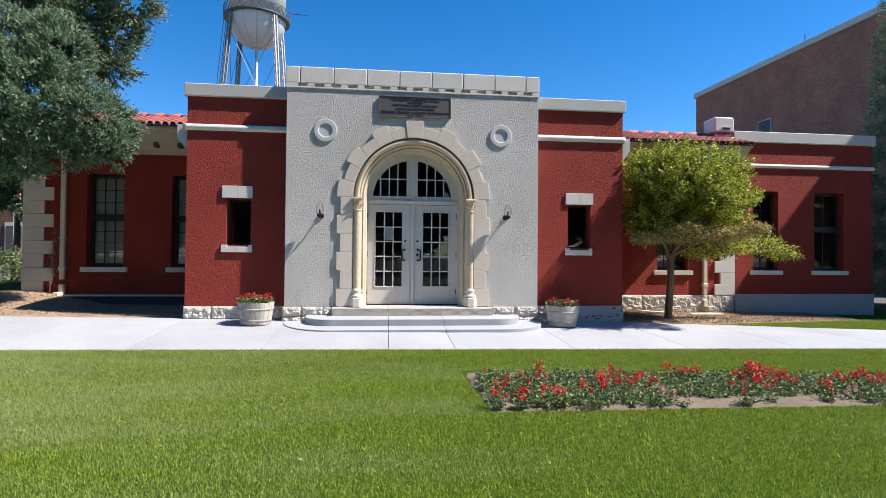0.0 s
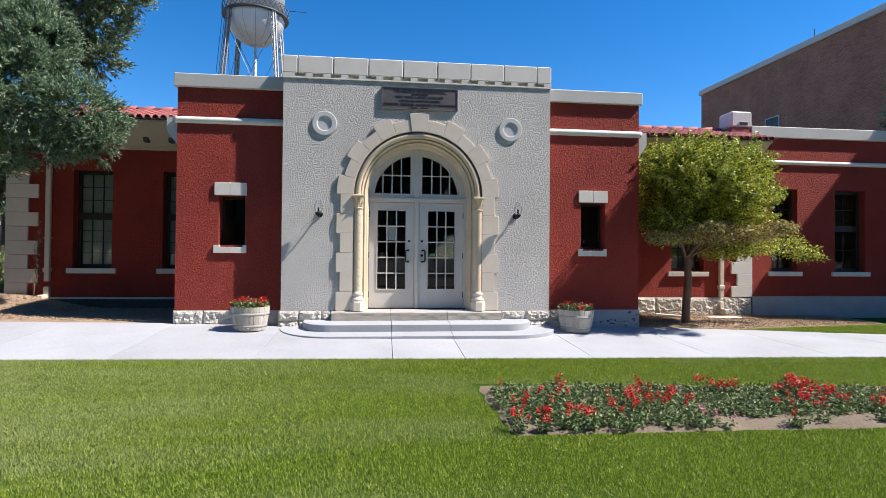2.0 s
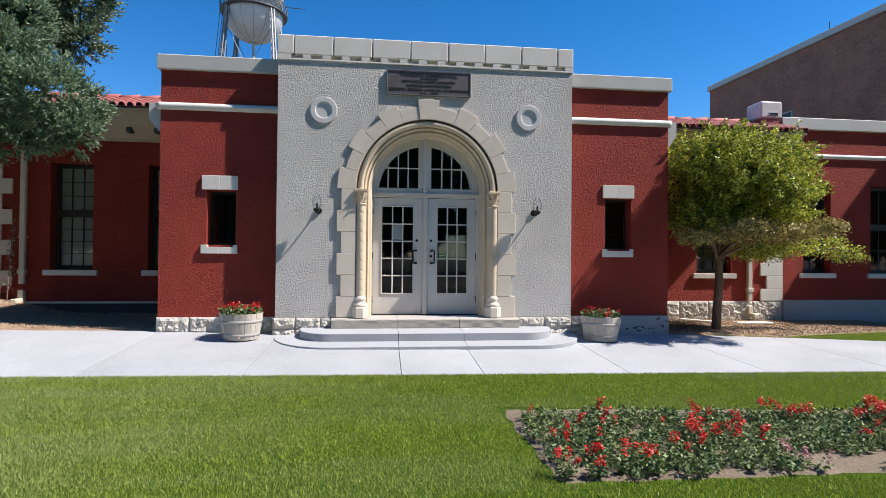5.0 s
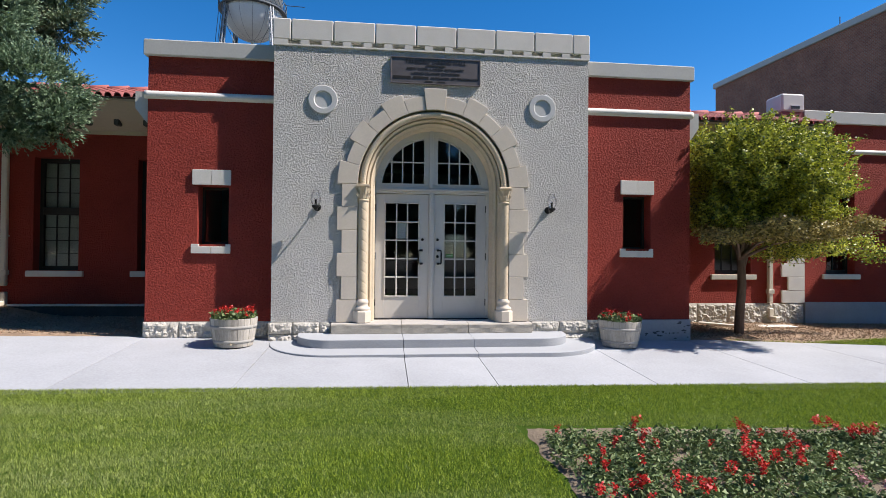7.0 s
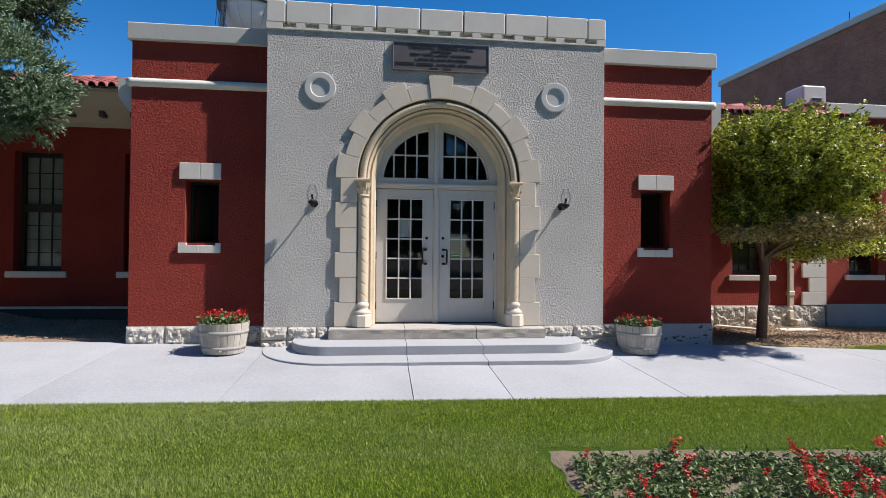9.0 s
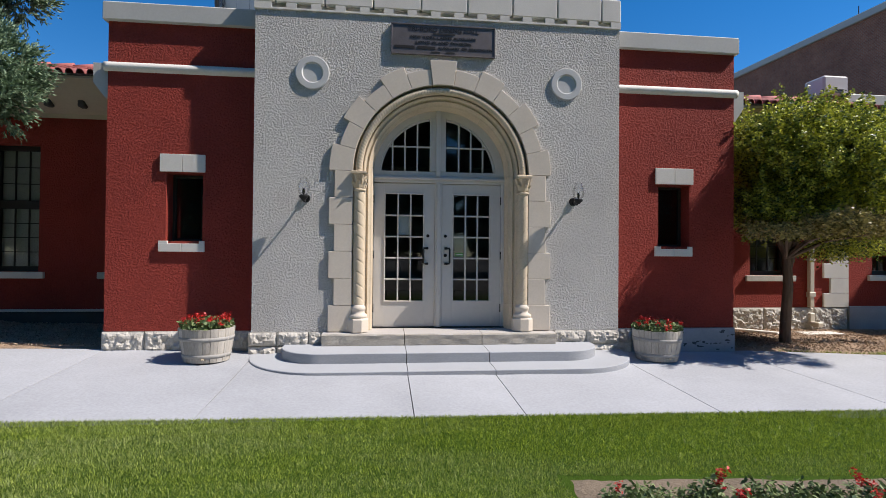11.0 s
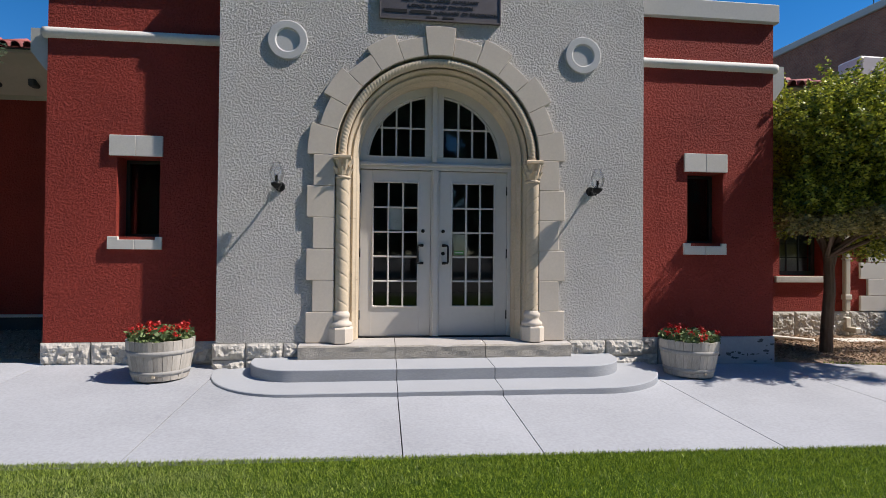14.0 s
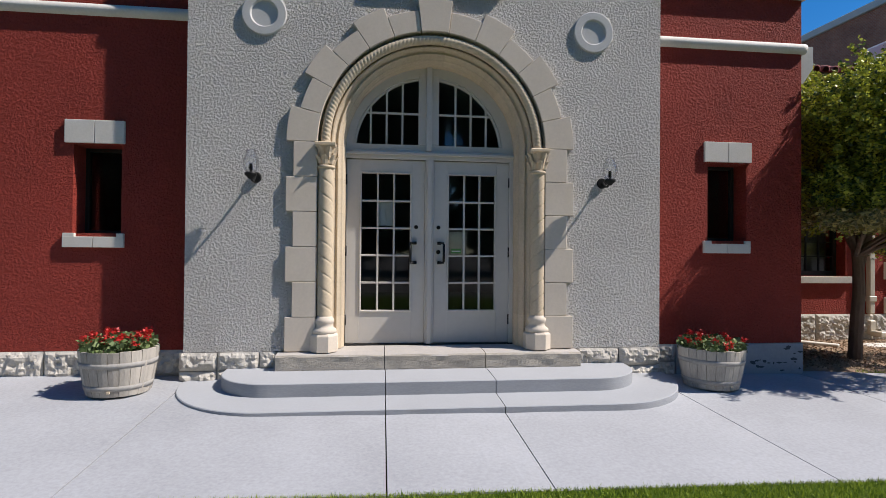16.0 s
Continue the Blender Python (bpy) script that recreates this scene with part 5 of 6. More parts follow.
# ---- planting ----
def leaf_cloud(name, centres, mat, parent, size, aspect=2.2, seed=0, droop=0.0, label=""):
    """Many small leaves, each a bent pair of triangles about the given centres."""
    rng = np.random.default_rng(seed)
    c = np.asarray(centres)
    n = len(c)
    d = rng.normal(size=(n, 3))
    d[:, 2] = d[:, 2] * 0.6 + droop
    d /= np.linalg.norm(d, axis=1)[:, None]
    u = rng.normal(size=(n, 3))
    u -= (u * d).sum(1)[:, None] * d
    u /= np.linalg.norm(u, axis=1)[:, None]
    s = size * rng.uniform(0.6, 1.35, size=(n, 1))
    w = s / aspect
    nrm = np.cross(d, u)
    p0, p1, p2, p3 = c - d * s * 0.5, c + u * w * 0.5 + nrm * w * 0.15, c + d * s * 0.5, c - u * w * 0.5 + nrm * w * 0.15
    v = np.stack((p0, p1, p2, p3), 1).reshape(-1, 3)
    me = bpy.data.meshes.new(name)
    me.vertices.add(4 * n)
    me.vertices.foreach_set("co", v.astype(np.float32).ravel())
    me.loops.add(4 * n)
    me.loops.foreach_set("vertex_index", np.arange(4 * n, dtype=np.int32))
    me.polygons.add(n)
    me.polygons.foreach_set("loop_start", np.arange(0, 4 * n, 4, dtype=np.int32))
    me.update(calc_edges=True)
    me.validate()
    me.materials.append(mat)
    ob = new(name, me)
    ob.parent = parent
    if label:
        ob["label"] = label
    return ob


def frond_cloud(name, tufts, mat, parent, seed, length=(0.10, 0.26), twigs=26, needles=13, size=0.062, lift=0.3, label=""):
    """Feathery tufts: short twigs that fan out from each tuft, set with slender needles along them."""
    rng = np.random.default_rng(seed)
    c, out, r = (np.repeat(np.asarray(q), twigs, 0) for q in zip(*tufts))
    n = len(c)
    way = out * 0.8 + np.array((0, 0, lift)) + rng.normal(size=(n, 3)) * 0.32
    way /= np.linalg.norm(way, axis=1)[:, None]
    base = c + rng.normal(size=(n, 3)) * r[:, None] * 0.42
    ln = rng.uniform(*length, size=n)
    base, way, ln = (np.repeat(q, needles, 0) for q in (base, way, ln))
    m = len(base)
    f = rng.uniform(0, 1, size=(m, 1))
    d = way + rng.normal(size=(m, 3)) * 0.36
    d /= np.linalg.norm(d, axis=1)[:, None]
    u = np.cross(d, rng.normal(size=(m, 3)))
    u /= np.linalg.norm(u, axis=1)[:, None]
    s = size * (1.25 - 0.6 * f) * rng.uniform(0.7, 1.3, size=(m, 1))
    p = base + way * ln[:, None] * f
    w = s * 0.17
    v = np.stack((p - u * w * 0.6, p + u * w * 0.6, p + d * s * 0.6 + u * w, p + d * s, p + d * s * 0.6 - u * w), 1).reshape(-1, 3)
    me = bpy.data.meshes.new(name)
    me.vertices.add(5 * m)
    me.vertices.foreach_set("co", v.astype(np.float32).ravel())
    me.loops.add(5 * m)
    me.loops.foreach_set("vertex_index", np.arange(5 * m, dtype=np.int32))
    me.polygons.add(m)
    me.polygons.foreach_set("loop_start", np.arange(0, 5 * m, 5, dtype=np.int32))
    me.update(calc_edges=True)
    me.materials.append(mat)
    ob = new(name, me)
    ob.parent = parent
    if label:
        ob["label"] = label
    return ob


def tufts_on(shells, per_m2, small, rng, o):
    """Tufts (centre, outward way, radius) over uneven shells, thinned by a coarse noise so that gaps stay."""
    out = []
    for x, y, z, rx, ry, rz in shells:
        area = 4 * math.pi * ((rx * ry) ** 1.6 / 3 + (rx * rz) ** 1.6 / 3 + (ry * rz) ** 1.6 / 3) ** (1 / 1.6)
        for _ in range(max(4, int(area * per_m2))):
            d = rng.normal(size=3)
            d /= np.linalg.norm(d)
            p = np.array((x, y, z)) + d * np.array((rx, ry, rz)) * rng.uniform(0.72, 1.02)
            if noise.noise(tuple(p * 1.9)) < -0.42:
                continue
            out.append((p - np.array(o), d, rng.uniform(*small)))
    return out


def lobes_to_points(lobes, per_m2, spread, rng, sprig=14):
    """Points in small sprigs on and within uneven lobes (x, y, z, rx, ry, rz)."""
    out = []
    for x, y, z, rx, ry, rz in lobes:
        area = 4 * math.pi * ((rx * ry) ** 1.6 / 3 + (rx * rz) ** 1.6 / 3 + (ry * rz) ** 1.6 / 3) ** (1 / 1.6)
        n = int(area * per_m2)
        d = rng.normal(size=(n, 3))
        d /= np.linalg.norm(d, axis=1)[:, None]
        rad = rng.uniform(0.45, 1.0, size=(n, 1)) ** 0.5
        wob = np.array([1 + 0.22 * noise.noise(tuple(q * 2.2 + np.array((x, y, z)))) for q in d])[:, None]
        p = d * rad * wob * np.array((rx, ry, rz)) + np.array((x, y, z))
        out.append((p[:, None, :] + rng.normal(scale=spread, size=(n, sprig, 3))).reshape(-1, 3))
    return np.concatenate(out)


def limb(bm, pts, r0, r1, seg=8):
    for i, (a, b) in enumerate(zip(pts, pts[1:])):
        k = len(pts) - 1
        rod(bm, a, b, r0 + (r1 - r0) * i / k, r0 + (r1 - r0) * (i + 1) / k, seg)


def clumps(shells, per_m2, small, rng, flat=0.75):
    """Small uneven clumps spread over the outside of large shells, with gaps between them."""
    out = []
    for x, y, z, rx, ry, rz in shells:
        area = 4 * math.pi * ((rx * ry) ** 1.6 / 3 + (rx * rz) ** 1.6 / 3 + (ry * rz) ** 1.6 / 3) ** (1 / 1.6)
        for _ in range(max(3, int(area * per_m2))):
            d = rng.normal(size=3)
            d /= np.linalg.norm(d)
            k = rng.uniform(0.7, 1.05)
            s = rng.uniform(*small)
            out.append((x + d[0] * rx * k, y + d[1] * ry * k, z + d[2] * rz * k, s, s * rng.uniform(0.8, 1.2), s * flat))
    return out


def big_conifer():
    t = thing("conifer", "large blue-green juniper with drooping feathery sprays", "tree", (-9.9, 1.0, gz(-9.9, 1.0)))
    rng = np.random.default_rng(11)
    o = Vector((-9.9, 1.0, 0.2))
    bm = bmesh.new()
    limb(bm, [(0, 0, -0.2), (0.05, 0, 1.5), (-0.05, 0.1, 4), (0, 0, 8), (0, 0, 11)], 0.28, 0.05, 12)
    part("trunk", bm, BARK, t)
    for i in range(26):
        a, h = rng.uniform(0, 6.28), rng.uniform(2.6, 9.5)
        ln = rng.uniform(1.8, 3.4) * (1 - h / 14)
        bm = bmesh.new()
        limb(bm, [(0, 0, h), (math.cos(a) * ln * 0.5, math.sin(a) * ln * 0.5, h + 0.3), (math.cos(a) * ln, math.sin(a) * ln, h + 0.2)], 0.06, 0.015, 6)
        part("limb", bm, BARK, t)
    # the shells near x -11 are unseen, added to keep sky light off the wing
    shells = [(-6.85, 0.9, 4.25, 0.75, 0.8, 0.6), (-6.5, 1.0, 3.75, 0.35, 0.45, 0.4), (-7.8, 0.6, 4.6, 1.0, 0.9, 1.0), (-8.6, 0.3, 4.1, 1.0, 0.9, 0.8), (-7.5, 0.9, 3.7, 0.85, 0.7, 0.4), (-9.4, 0.2, 3.9, 0.9, 0.9, 0.8), (-7.5, 0.8, 5.5, 0.55, 0.7, 0.8), (-8.5, 0.5, 5.6, 0.8, 0.8, 0.8), (-9.8, 0.6, 5.2, 1.1, 0.9, 1.1), (-8.9, 0.3, 3.3, 0.5, 0.5, 0.35), (-9.4, 0.6, 3.2, 0.55, 0.5, 0.35), (-10.1, 0.3, 3.25, 0.7, 0.6, 0.4), (-10.8, 0.0, 4.0, 1.3, 1.6, 1.4), (-11.0, -0.4, 6.2, 1.3, 1.6, 1.4), (-10.0, -0.9, 5.0, 1.1, 1.0, 1.3), (-8.2, 0.8, 3.45, 0.6, 0.6, 0.35), (-8.9, 0.7, 3.2, 0.5, 0.5, 0.3)]
    frond_cloud("crown", tufts_on(shells, 14.0, (0.08, 0.18), rng, o), JUNIPER, t, 1, (0.12, 0.30), 22, 14, 0.058, 0.25, label="feathery blue-green sprays")
    # upper crown in a darker green, which stands in for its shade
    shells = [(-7.3, 2.0, 6.6, 0.8, 0.7, 0.7), (-6.6, 1.9, 7.3, 0.65, 0.6, 0.5), (-8.2, 2.2, 7.4, 1.1, 0.9, 1.1), (-9.6, 2.2, 6.8, 1.2, 0.9, 1.3), (-8.6, 2.1, 8.8, 1.2, 0.9, 1.1), (-6.95, 2.0, 5.75, 0.35, 0.4, 0.4), (-7.9, 2.0, 6.1, 0.7, 0.5, 0.6), (-9.8, 1.8, 8.6, 1.2, 1.1, 1.2), (-7.2, 1.9, 8.2, 0.8, 0.6, 0.6)]
    frond_cloud("upper_crown", tufts_on(shells, 12.0, (0.10, 0.22), rng, o), SPRUCE, t, 2, (0.14, 0.34), 22, 12, 0.068, 0.2, "upper sprays, shade in their darker green")


big_conifer()


def side_conifer():
    t = thing("dark_conifer", "tall narrow dark conifer beside the annexe", "tree", (16.9, 5.4, gz(16.9, 5.4)))
    rng = np.random.default_rng(12)
    bm = bmesh.new()
    limb(bm, [(0, 0, -0.2), (0, 0, 3), (0, 0, 10)], 0.16, 0.03)
    part("trunk", bm, BARK, t)
    lobes = [(0, 0, 1.2 + 0.9 * i, 1.5 - 0.11 * i, 1.4 - 0.1 * i, 0.8) for i in range(11)]
    leaf_cloud("crown", lobes_to_points(lobes, 30, 0.08, rng, 12), SPRUCE, t, 0.09, 2.4, 3, -0.1)


side_conifer()


def small_tree():
    tx, ty = 6.28, 1.03
    tz = gz(tx, ty)
    t = thing("small_tree", "small tree with yellow-green leaves and a leaning bare trunk", "tree", (tx, ty, tz))
    rng = np.random.default_rng(21)
    bm = bmesh.new()
    limb(bm, [(-0.05, 0, -0.1), (-0.03, 0, 0.4), (0.02, 0, 1.0), (0.0, 0, 1.45), (-0.05, 0, 1.8)], 0.095, 0.065, 12)
    part("trunk", bm, BARK, t)
    for k in range(9):
        a = 6.283 * k / 9 + rng.uniform(-0.2, 0.2)
        bm = bmesh.new()
        ln = rng.uniform(0.9, 1.6)
        up = rng.uniform(0.2, 1.7)
        limb(bm, [(-0.03, 0, 1.55), (math.cos(a) * ln * 0.35, math.sin(a) * ln * 0.35, 1.75 + up * 0.5), (math.cos(a) * ln, math.sin(a) * ln, 1.85 + up)], 0.045, 0.012, 7)
        part("limb", bm, BARK, t)
    part("limb", rod(bmesh.new(), (0.0, 0, 1.2), (0.22, 0, 1.9), 0.05, 0.03), BARK, t)
    part("limb", rod(bmesh.new(), (0.22, 0, 1.88), (2.9, -0.2, 1.7), 0.028, 0.006), BARK, t)
    # leafy twigs that rise outwards from the shells of the crown, in tiers with gaps between them
    shells = [(0.3, -0.5, 3.28, 1.0, 1.1, 0.5, 260), (-0.5, -0.5, 3.1, 0.65, 0.9, 0.55, 170), (0.95, -0.3, 2.95, 0.45, 0.8, 0.50, 140), (0.3, -0.3, 3.58, 0.85, 0.7, 0.22, 130), (0.1, -1.2, 2.85, 0.8, 0.5, 0.45, 120), (-0.5, -0.5, 2.4, 0.6, 0.7, 0.28, 110), (0.4, -0.4, 2.3, 0.85, 0.8, 0.25, 140), (1.0, -0.3, 2.35, 0.25, 0.6, 0.22, 40), (-0.9, -0.2, 3.45, 0.38, 0.5, 0.38, 60), (0.1, -0.3, 2.95, 0.7, 0.7, 0.5, 190), (-0.1, -0.4, 2.3, 0.9, 0.8, 0.3, 240), (0.75, -0.3, 1.85, 0.42, 0.4, 0.13, 60), (-0.4, -1.5, 3.05, 0.5, 0.55, 0.45, 150), (0.05, -1.5, 2.75, 0.5, 0.5, 0.4, 120), (-0.7, -0.95, 3.3, 0.45, 0.45, 0.45, 130), (-0.45, -0.85, 3.5, 0.5, 0.4, 0.25, 80), (1.35, -0.1, 2.85, 0.4, 0.7, 0.45, 120), (1.3, 0.3, 2.3, 0.5, 0.6, 0.3, 100), (0.2, 0.65, 2.95, 1.0, 0.65, 0.55, 190), (0.2, 0.65, 2.3, 1.0, 0.65, 0.28, 140), (-0.45, -0.6, 2.15, 0.6, 0.7, 0.14, 120), (0.35, -0.6, 2.1, 0.9, 0.7, 0.16, 150)]
    pts = []
    for x, y, z, rx, ry, rz, n in shells:
        for _ in range(n):
            q = rng.normal(size=3)
            q /= np.linalg.norm(q)
            p = np.array((x, y, z)) + q * np.array((rx, ry, rz)) * rng.uniform(0.55, 1.0)
            way = q * np.array((1, 1, 0.5)) + np.array((0, 0, 0.6)) + rng.normal(size=3) * 0.3
            way /= np.linalg.norm(way)
            ln = rng.uniform(0.22, 0.62)
            k = int(ln * 170)
            s = rng.uniform(0, 1, size=(k, 1))
            pts.append(p + way * ln * s + rng.normal(size=(k, 3)) * (0.052 - 0.036 * s))
    leaf_cloud("crown", np.concatenate(pts), LEAFG, t, 0.049, 1.6, 4, 0.0, "yellow-green small leaves")
    low = [(-1.0, -1.2, 1.95, 0.5, 0.55, 0.07), (-0.25, -1.5, 2.02, 0.55, 0.6, 0.10), (0.35, -1.25, 1.98, 0.6, 0.6, 0.10), (0.9, -0.75, 2.06, 0.5, 0.6, 0.10), (-0.2, -0.5, 2.0, 0.9, 0.6, 0.1), (0.65, -1.7, 2.1, 0.4, 0.45, 0.06), (-0.6, -1.75, 2.07, 0.38, 0.4, 0.05)]
    for x, y in ((-1.05, -1.25), (-0.4, -1.7), (0.5, -1.6), (0.95, -0.95)):
        bm = bmesh.new()
        limb(bm, [(-0.03, 0, 1.5), (x * 0.4, y * 0.4, 1.8), (x, y, 1.95)], 0.035, 0.008, 6)
        part("limb", bm, BARK, t)
    c2 = clumps(low, 6, (0.12, 0.24), rng, 0.45)
    leaf_cloud("lower_crown", lobes_to_points(c2, 95, 0.045, rng, 9), LEAFB, t, 0.05, 1.6, 5, 0.0, "olive-brown lower foliage")
    low = [(0.9, 0.1, 1.62, 0.6, 0.5, 0.12), (1.5, -0.2, 1.75, 0.6, 0.45, 0.14), (2.5, -0.2, 1.72, 0.65, 0.3, 0.08), (2.2, -0.2, 1.93, 0.5, 0.3, 0.07), (1.2, -0.1, 1.7, 0.5, 0.4, 0.18), (2.85, -0.2, 1.56, 0.45, 0.2, 0.05)]
    leaf_cloud("side_branch_leaves", lobes_to_points(low, 75, 0.06, rng, 8), LEAFG, t, 0.05, 1.6, 6, 0.0)


small_tree()


def young_tree():
    t = thing("young_tree", "thin dark tree before the distant house", "tree", (-12.9, 8.0, gz(-12.9, 8)))
    rng = np.random.default_rng(31)
    bm = bmesh.new()
    limb(bm, [(0, 0, -0.2), (0.05, 0, 1.6), (0, 0, 4)], 0.13, 0.05)
    part("trunk", bm, BARK, t)
    c = clumps([(0, 0, 4.3, 1.5, 1.2, 1.2), (-0.9, 0, 3.1, 0.9, 0.8, 0.7), (0.6, 0, 2.6, 0.5, 0.5, 0.4), (-1.6, 0.2, 4.2, 1.2, 1, 1.2)], 4, (0.18, 0.36), rng)
    leaf_cloud("crown", lobes_to_points(c, 55, 0.08, rng, 10), SPRUCE, t, 0.1, 1.7, 7)
    for i, x in enumerate((-12.75, -13.6, -14.6)):
        s = thing("shrub", "low dark green shrub on the mulch", "shrub", (x, 7.5, gz(x, 7.5)), group="shrubs by the far house")
        leaf_cloud("foliage", lobes_to_points([(0, 0, 0.5, 0.7, 0.6, 0.5)], 60, 0.07, rng, 8), SAGE, s, 0.07, 1.8, 40 + i)


young_tree()


def tall_weed():
    t = thing("dry_weed", "tall dry weed stalk against the wing wall", "weed", (-8.66, 2.66, gz(-8.66, 2.66)))
    rng = np.random.default_rng(33)
    part("stalk", rod(bmesh.new(), (0, 0, 0), (0.1, 0, 1.75), 0.012, 0.004, 6), BARK, t)
    pts = []
    for k in range(240):
        z = rng.uniform(0.2, 1.75)
        w = 0.10 * (1 - 0.35 * z)
        pts.append((0.1 * z / 1.75 + rng.uniform(-w, w), rng.uniform(-w, w), z))
    leaf_cloud("seed_heads", pts, WEED, t, 0.06, 3.5, 34, 0.2)


tall_weed()


# mulch beds beside the walls
def bed_sheet(name, label, xs, ys, mat, lift, drift=0.0):
    vs, fs = [], []
    for y in range(ys[2] + 1):
        for x in range(xs[2] + 1):
            px = xs[0] + (xs[1] - xs[0]) * x / xs[2]
            b = back_edge(px) + 0.012 + (max(0.0, px - 6.9) * drift + 0.05 * noise.noise((px * 2, 0, 5)) if drift else 0)
            py = b + (ys[1] - b) * y / ys[2]
            e = min(1.0, y / 3.0)
            vs.append((px, py, gz(px, py) + lift * e + 0.02 * noise.noise((px * 3, py * 3, 0)) * e - (0.02 if y == 0 else 0)))
    w = xs[2] + 1
    for y in range(ys[2]):
        for x in range(xs[2]):
            fs.append((y * w + x, y * w + x + 1, (y + 1) * w + x + 1, (y + 1) * w + x))
    return tagged(arrays(name, vs, fs, mat, smooth=True), label, "mulch", kind="structure")


bed_sheet("ground_mulch_left", "reddish wood-chip mulch before the shaded wing", (-16, -4.66, 60), (0, 2.84, 16), MULCH, 0.02)
bed_sheet("ground_mulch_right", "light brown wood-chip mulch under the small tree", (4.72, 11.6, 60), (0, 2.80, 16), MULCH, 0.02, 0.42)


def chips(name, label, n, region, seed):
    rng = np.random.default_rng(seed)
    x = rng.uniform(region[0], region[1], n)
    y = np.array([rng.uniform(max(region[2], back_edge(a) + 0.03 + (max(0.0, a - 6.9) * 0.42 if a > 0 else 0)), region[3]) for a in x])
    z = np.array([gz(a, b) for a, b in zip(x, y)]) + 0.035
    ob = leaf_cloud(name, np.stack((x, y, z), 1), CHIP, None, 0.036, 2.2, seed)
    return tagged(ob, label, "mulch", kind="stuff")


chips("mulch_chips", "loose reddish wood chips", 12000, (-13, -4.7, 0, 2.8), 51)
chips("mulch_chips", "loose light brown wood chips", 14000, (4.75, 11.4, 0.0, 2.78), 52)
spl = tagged(link("splash_block", boxes((7.5, 8.35, 2.0, 2.35, -0.13, -0.07), bevel=0.012), CAST), "flat stone splash slab below the downpipe", "splash block")
kerb = tagged(link("edging_stone", boxes((-0.40, 0.40, -0.07, 0.07, -0.04, 0.05), bevel=0.012), CAST), "narrow pale edging stone lying on the mulch", "edging stone")
kerb.matrix_basis = Matrix.Translation((6.62, 2.28, gz(6.62, 2.28) + 0.02)) @ Matrix.Rotation(-0.85, 4, "Z")


# ---- grass ----
def grass(name, label, n, x0, x1, y0, y1, h, seed, strip=False):
    rng = np.random.default_rng(seed)
    x, y = rng.uniform(x0, x1, n), rng.uniform(y0, y1, n)
    edge = -2.48 - 0.022 * np.clip(x, -14, 14)
    in_bed = (x > 0.5) & (x < 6.4) & (y < -3.68 - 0.08 * (x - 0.5)) & (y > -5.63 - 0.012 * (x - 0.5)) & (x > 0.5 - 0.03 * (y + 3.7))
    keep = (~in_bed) & (y < edge + 0.005)
    if strip:
        back = 0.36 - 0.17 * np.clip(x - 5, 0, 9)
        keep = (y > back + 0.005) & (y < back + 0.06 + np.maximum(0, x - 6.9) * 0.42)
    x, y = x[keep], y[keep]
    z = -0.014 * np.clip(x, -12, 14) * (1 + 0.32 * np.clip(y, -2.5, 0)) + 0.056 * np.clip(y, -2.5, 0) + 0.08 * np.clip(y + 2.5, -1.3, 0) - 0.006
    n = len(x)
    hh = h * rng.uniform(0.5, 1.25, n)
    a = rng.uniform(0, 2 * np.pi, n)
    w = rng.uniform(0.002, 0.004, n) * (h / 0.05) ** 0.5
    lx, ly = rng.normal(scale=0.45, size=n) * hh, rng.normal(scale=0.45, size=n) * hh
    v = np.empty((n, 3, 3), np.float32)
    v[:, 0] = np.stack((x - np.cos(a) * w, y - np.sin(a) * w, z), 1)
    v[:, 1] = np.stack((x + np.cos(a) * w, y + np.sin(a) * w, z), 1)
    v[:, 2] = np.stack((x + lx, y + ly, z + hh), 1)
    me = bpy.data.meshes.new(name)
    me.vertices.add(3 * n)
    me.vertices.foreach_set("co", v.ravel())
    me.loops.add(3 * n)
    me.loops.foreach_set("vertex_index", np.arange(3 * n, dtype=np.int32))
    me.polygons.add(n)
    me.polygons.foreach_set("loop_start", np.arange(0, 3 * n, 3, dtype=np.int32))
    me.update(calc_edges=True)
    me.materials.append(BLADE)
    return tagged(new(name, me), label, "grass", kind="stuff")


grass("grass", "short mown lawn grass", 1250000, -8.5, 8.5, -9.0, -2.3, 0.026, 61)
grass("grass", "longer grass along the edge of the walk", 45000, -10, 10, -2.85, -2.2, 0.032, 62)

grass("grass", "thin grass strip between walk and mulch", 160000, 5.5, 15, -1.2, 2.8, 0.045, 63, True)

# ---- flower bed ----
def bed_line(x):
    return -3.70 - 0.08 * (x - 0.5), -5.61 - 0.012 * (x - 0.5)


vs, fs = [], []
for i in range(61):
    x = 0.52 + 5.85 * i / 60
    b, f = bed_line(x)
    for j in range(25):
        y = b + (f - b) * j / 24
        xx = x + 0.05 * (1 - i / 60) * (j / 24) + 0.02 * noise.noise((x * 5, y * 5, 1)) * (1 if i == 0 else 0)
        vs.append((xx, y, gz(x, y) + 0.012 + 0.025 * noise.noise((x * 4, y * 4, 3)) + (-0.03 if j in (0, 24) or i in (0, 60) else 0)))
for i in range(60):
    for j in range(24):
        fs.append((i * 25 + j, (i + 1) * 25 + j, (i + 1) * 25 + j + 1, i * 25 + j + 1))
tagged(arrays("ground_flower_bed", vs, fs, SOIL, smooth=True), "bare gray-brown soil of the flower bed in the lawn", "flower bed", kind="structure")


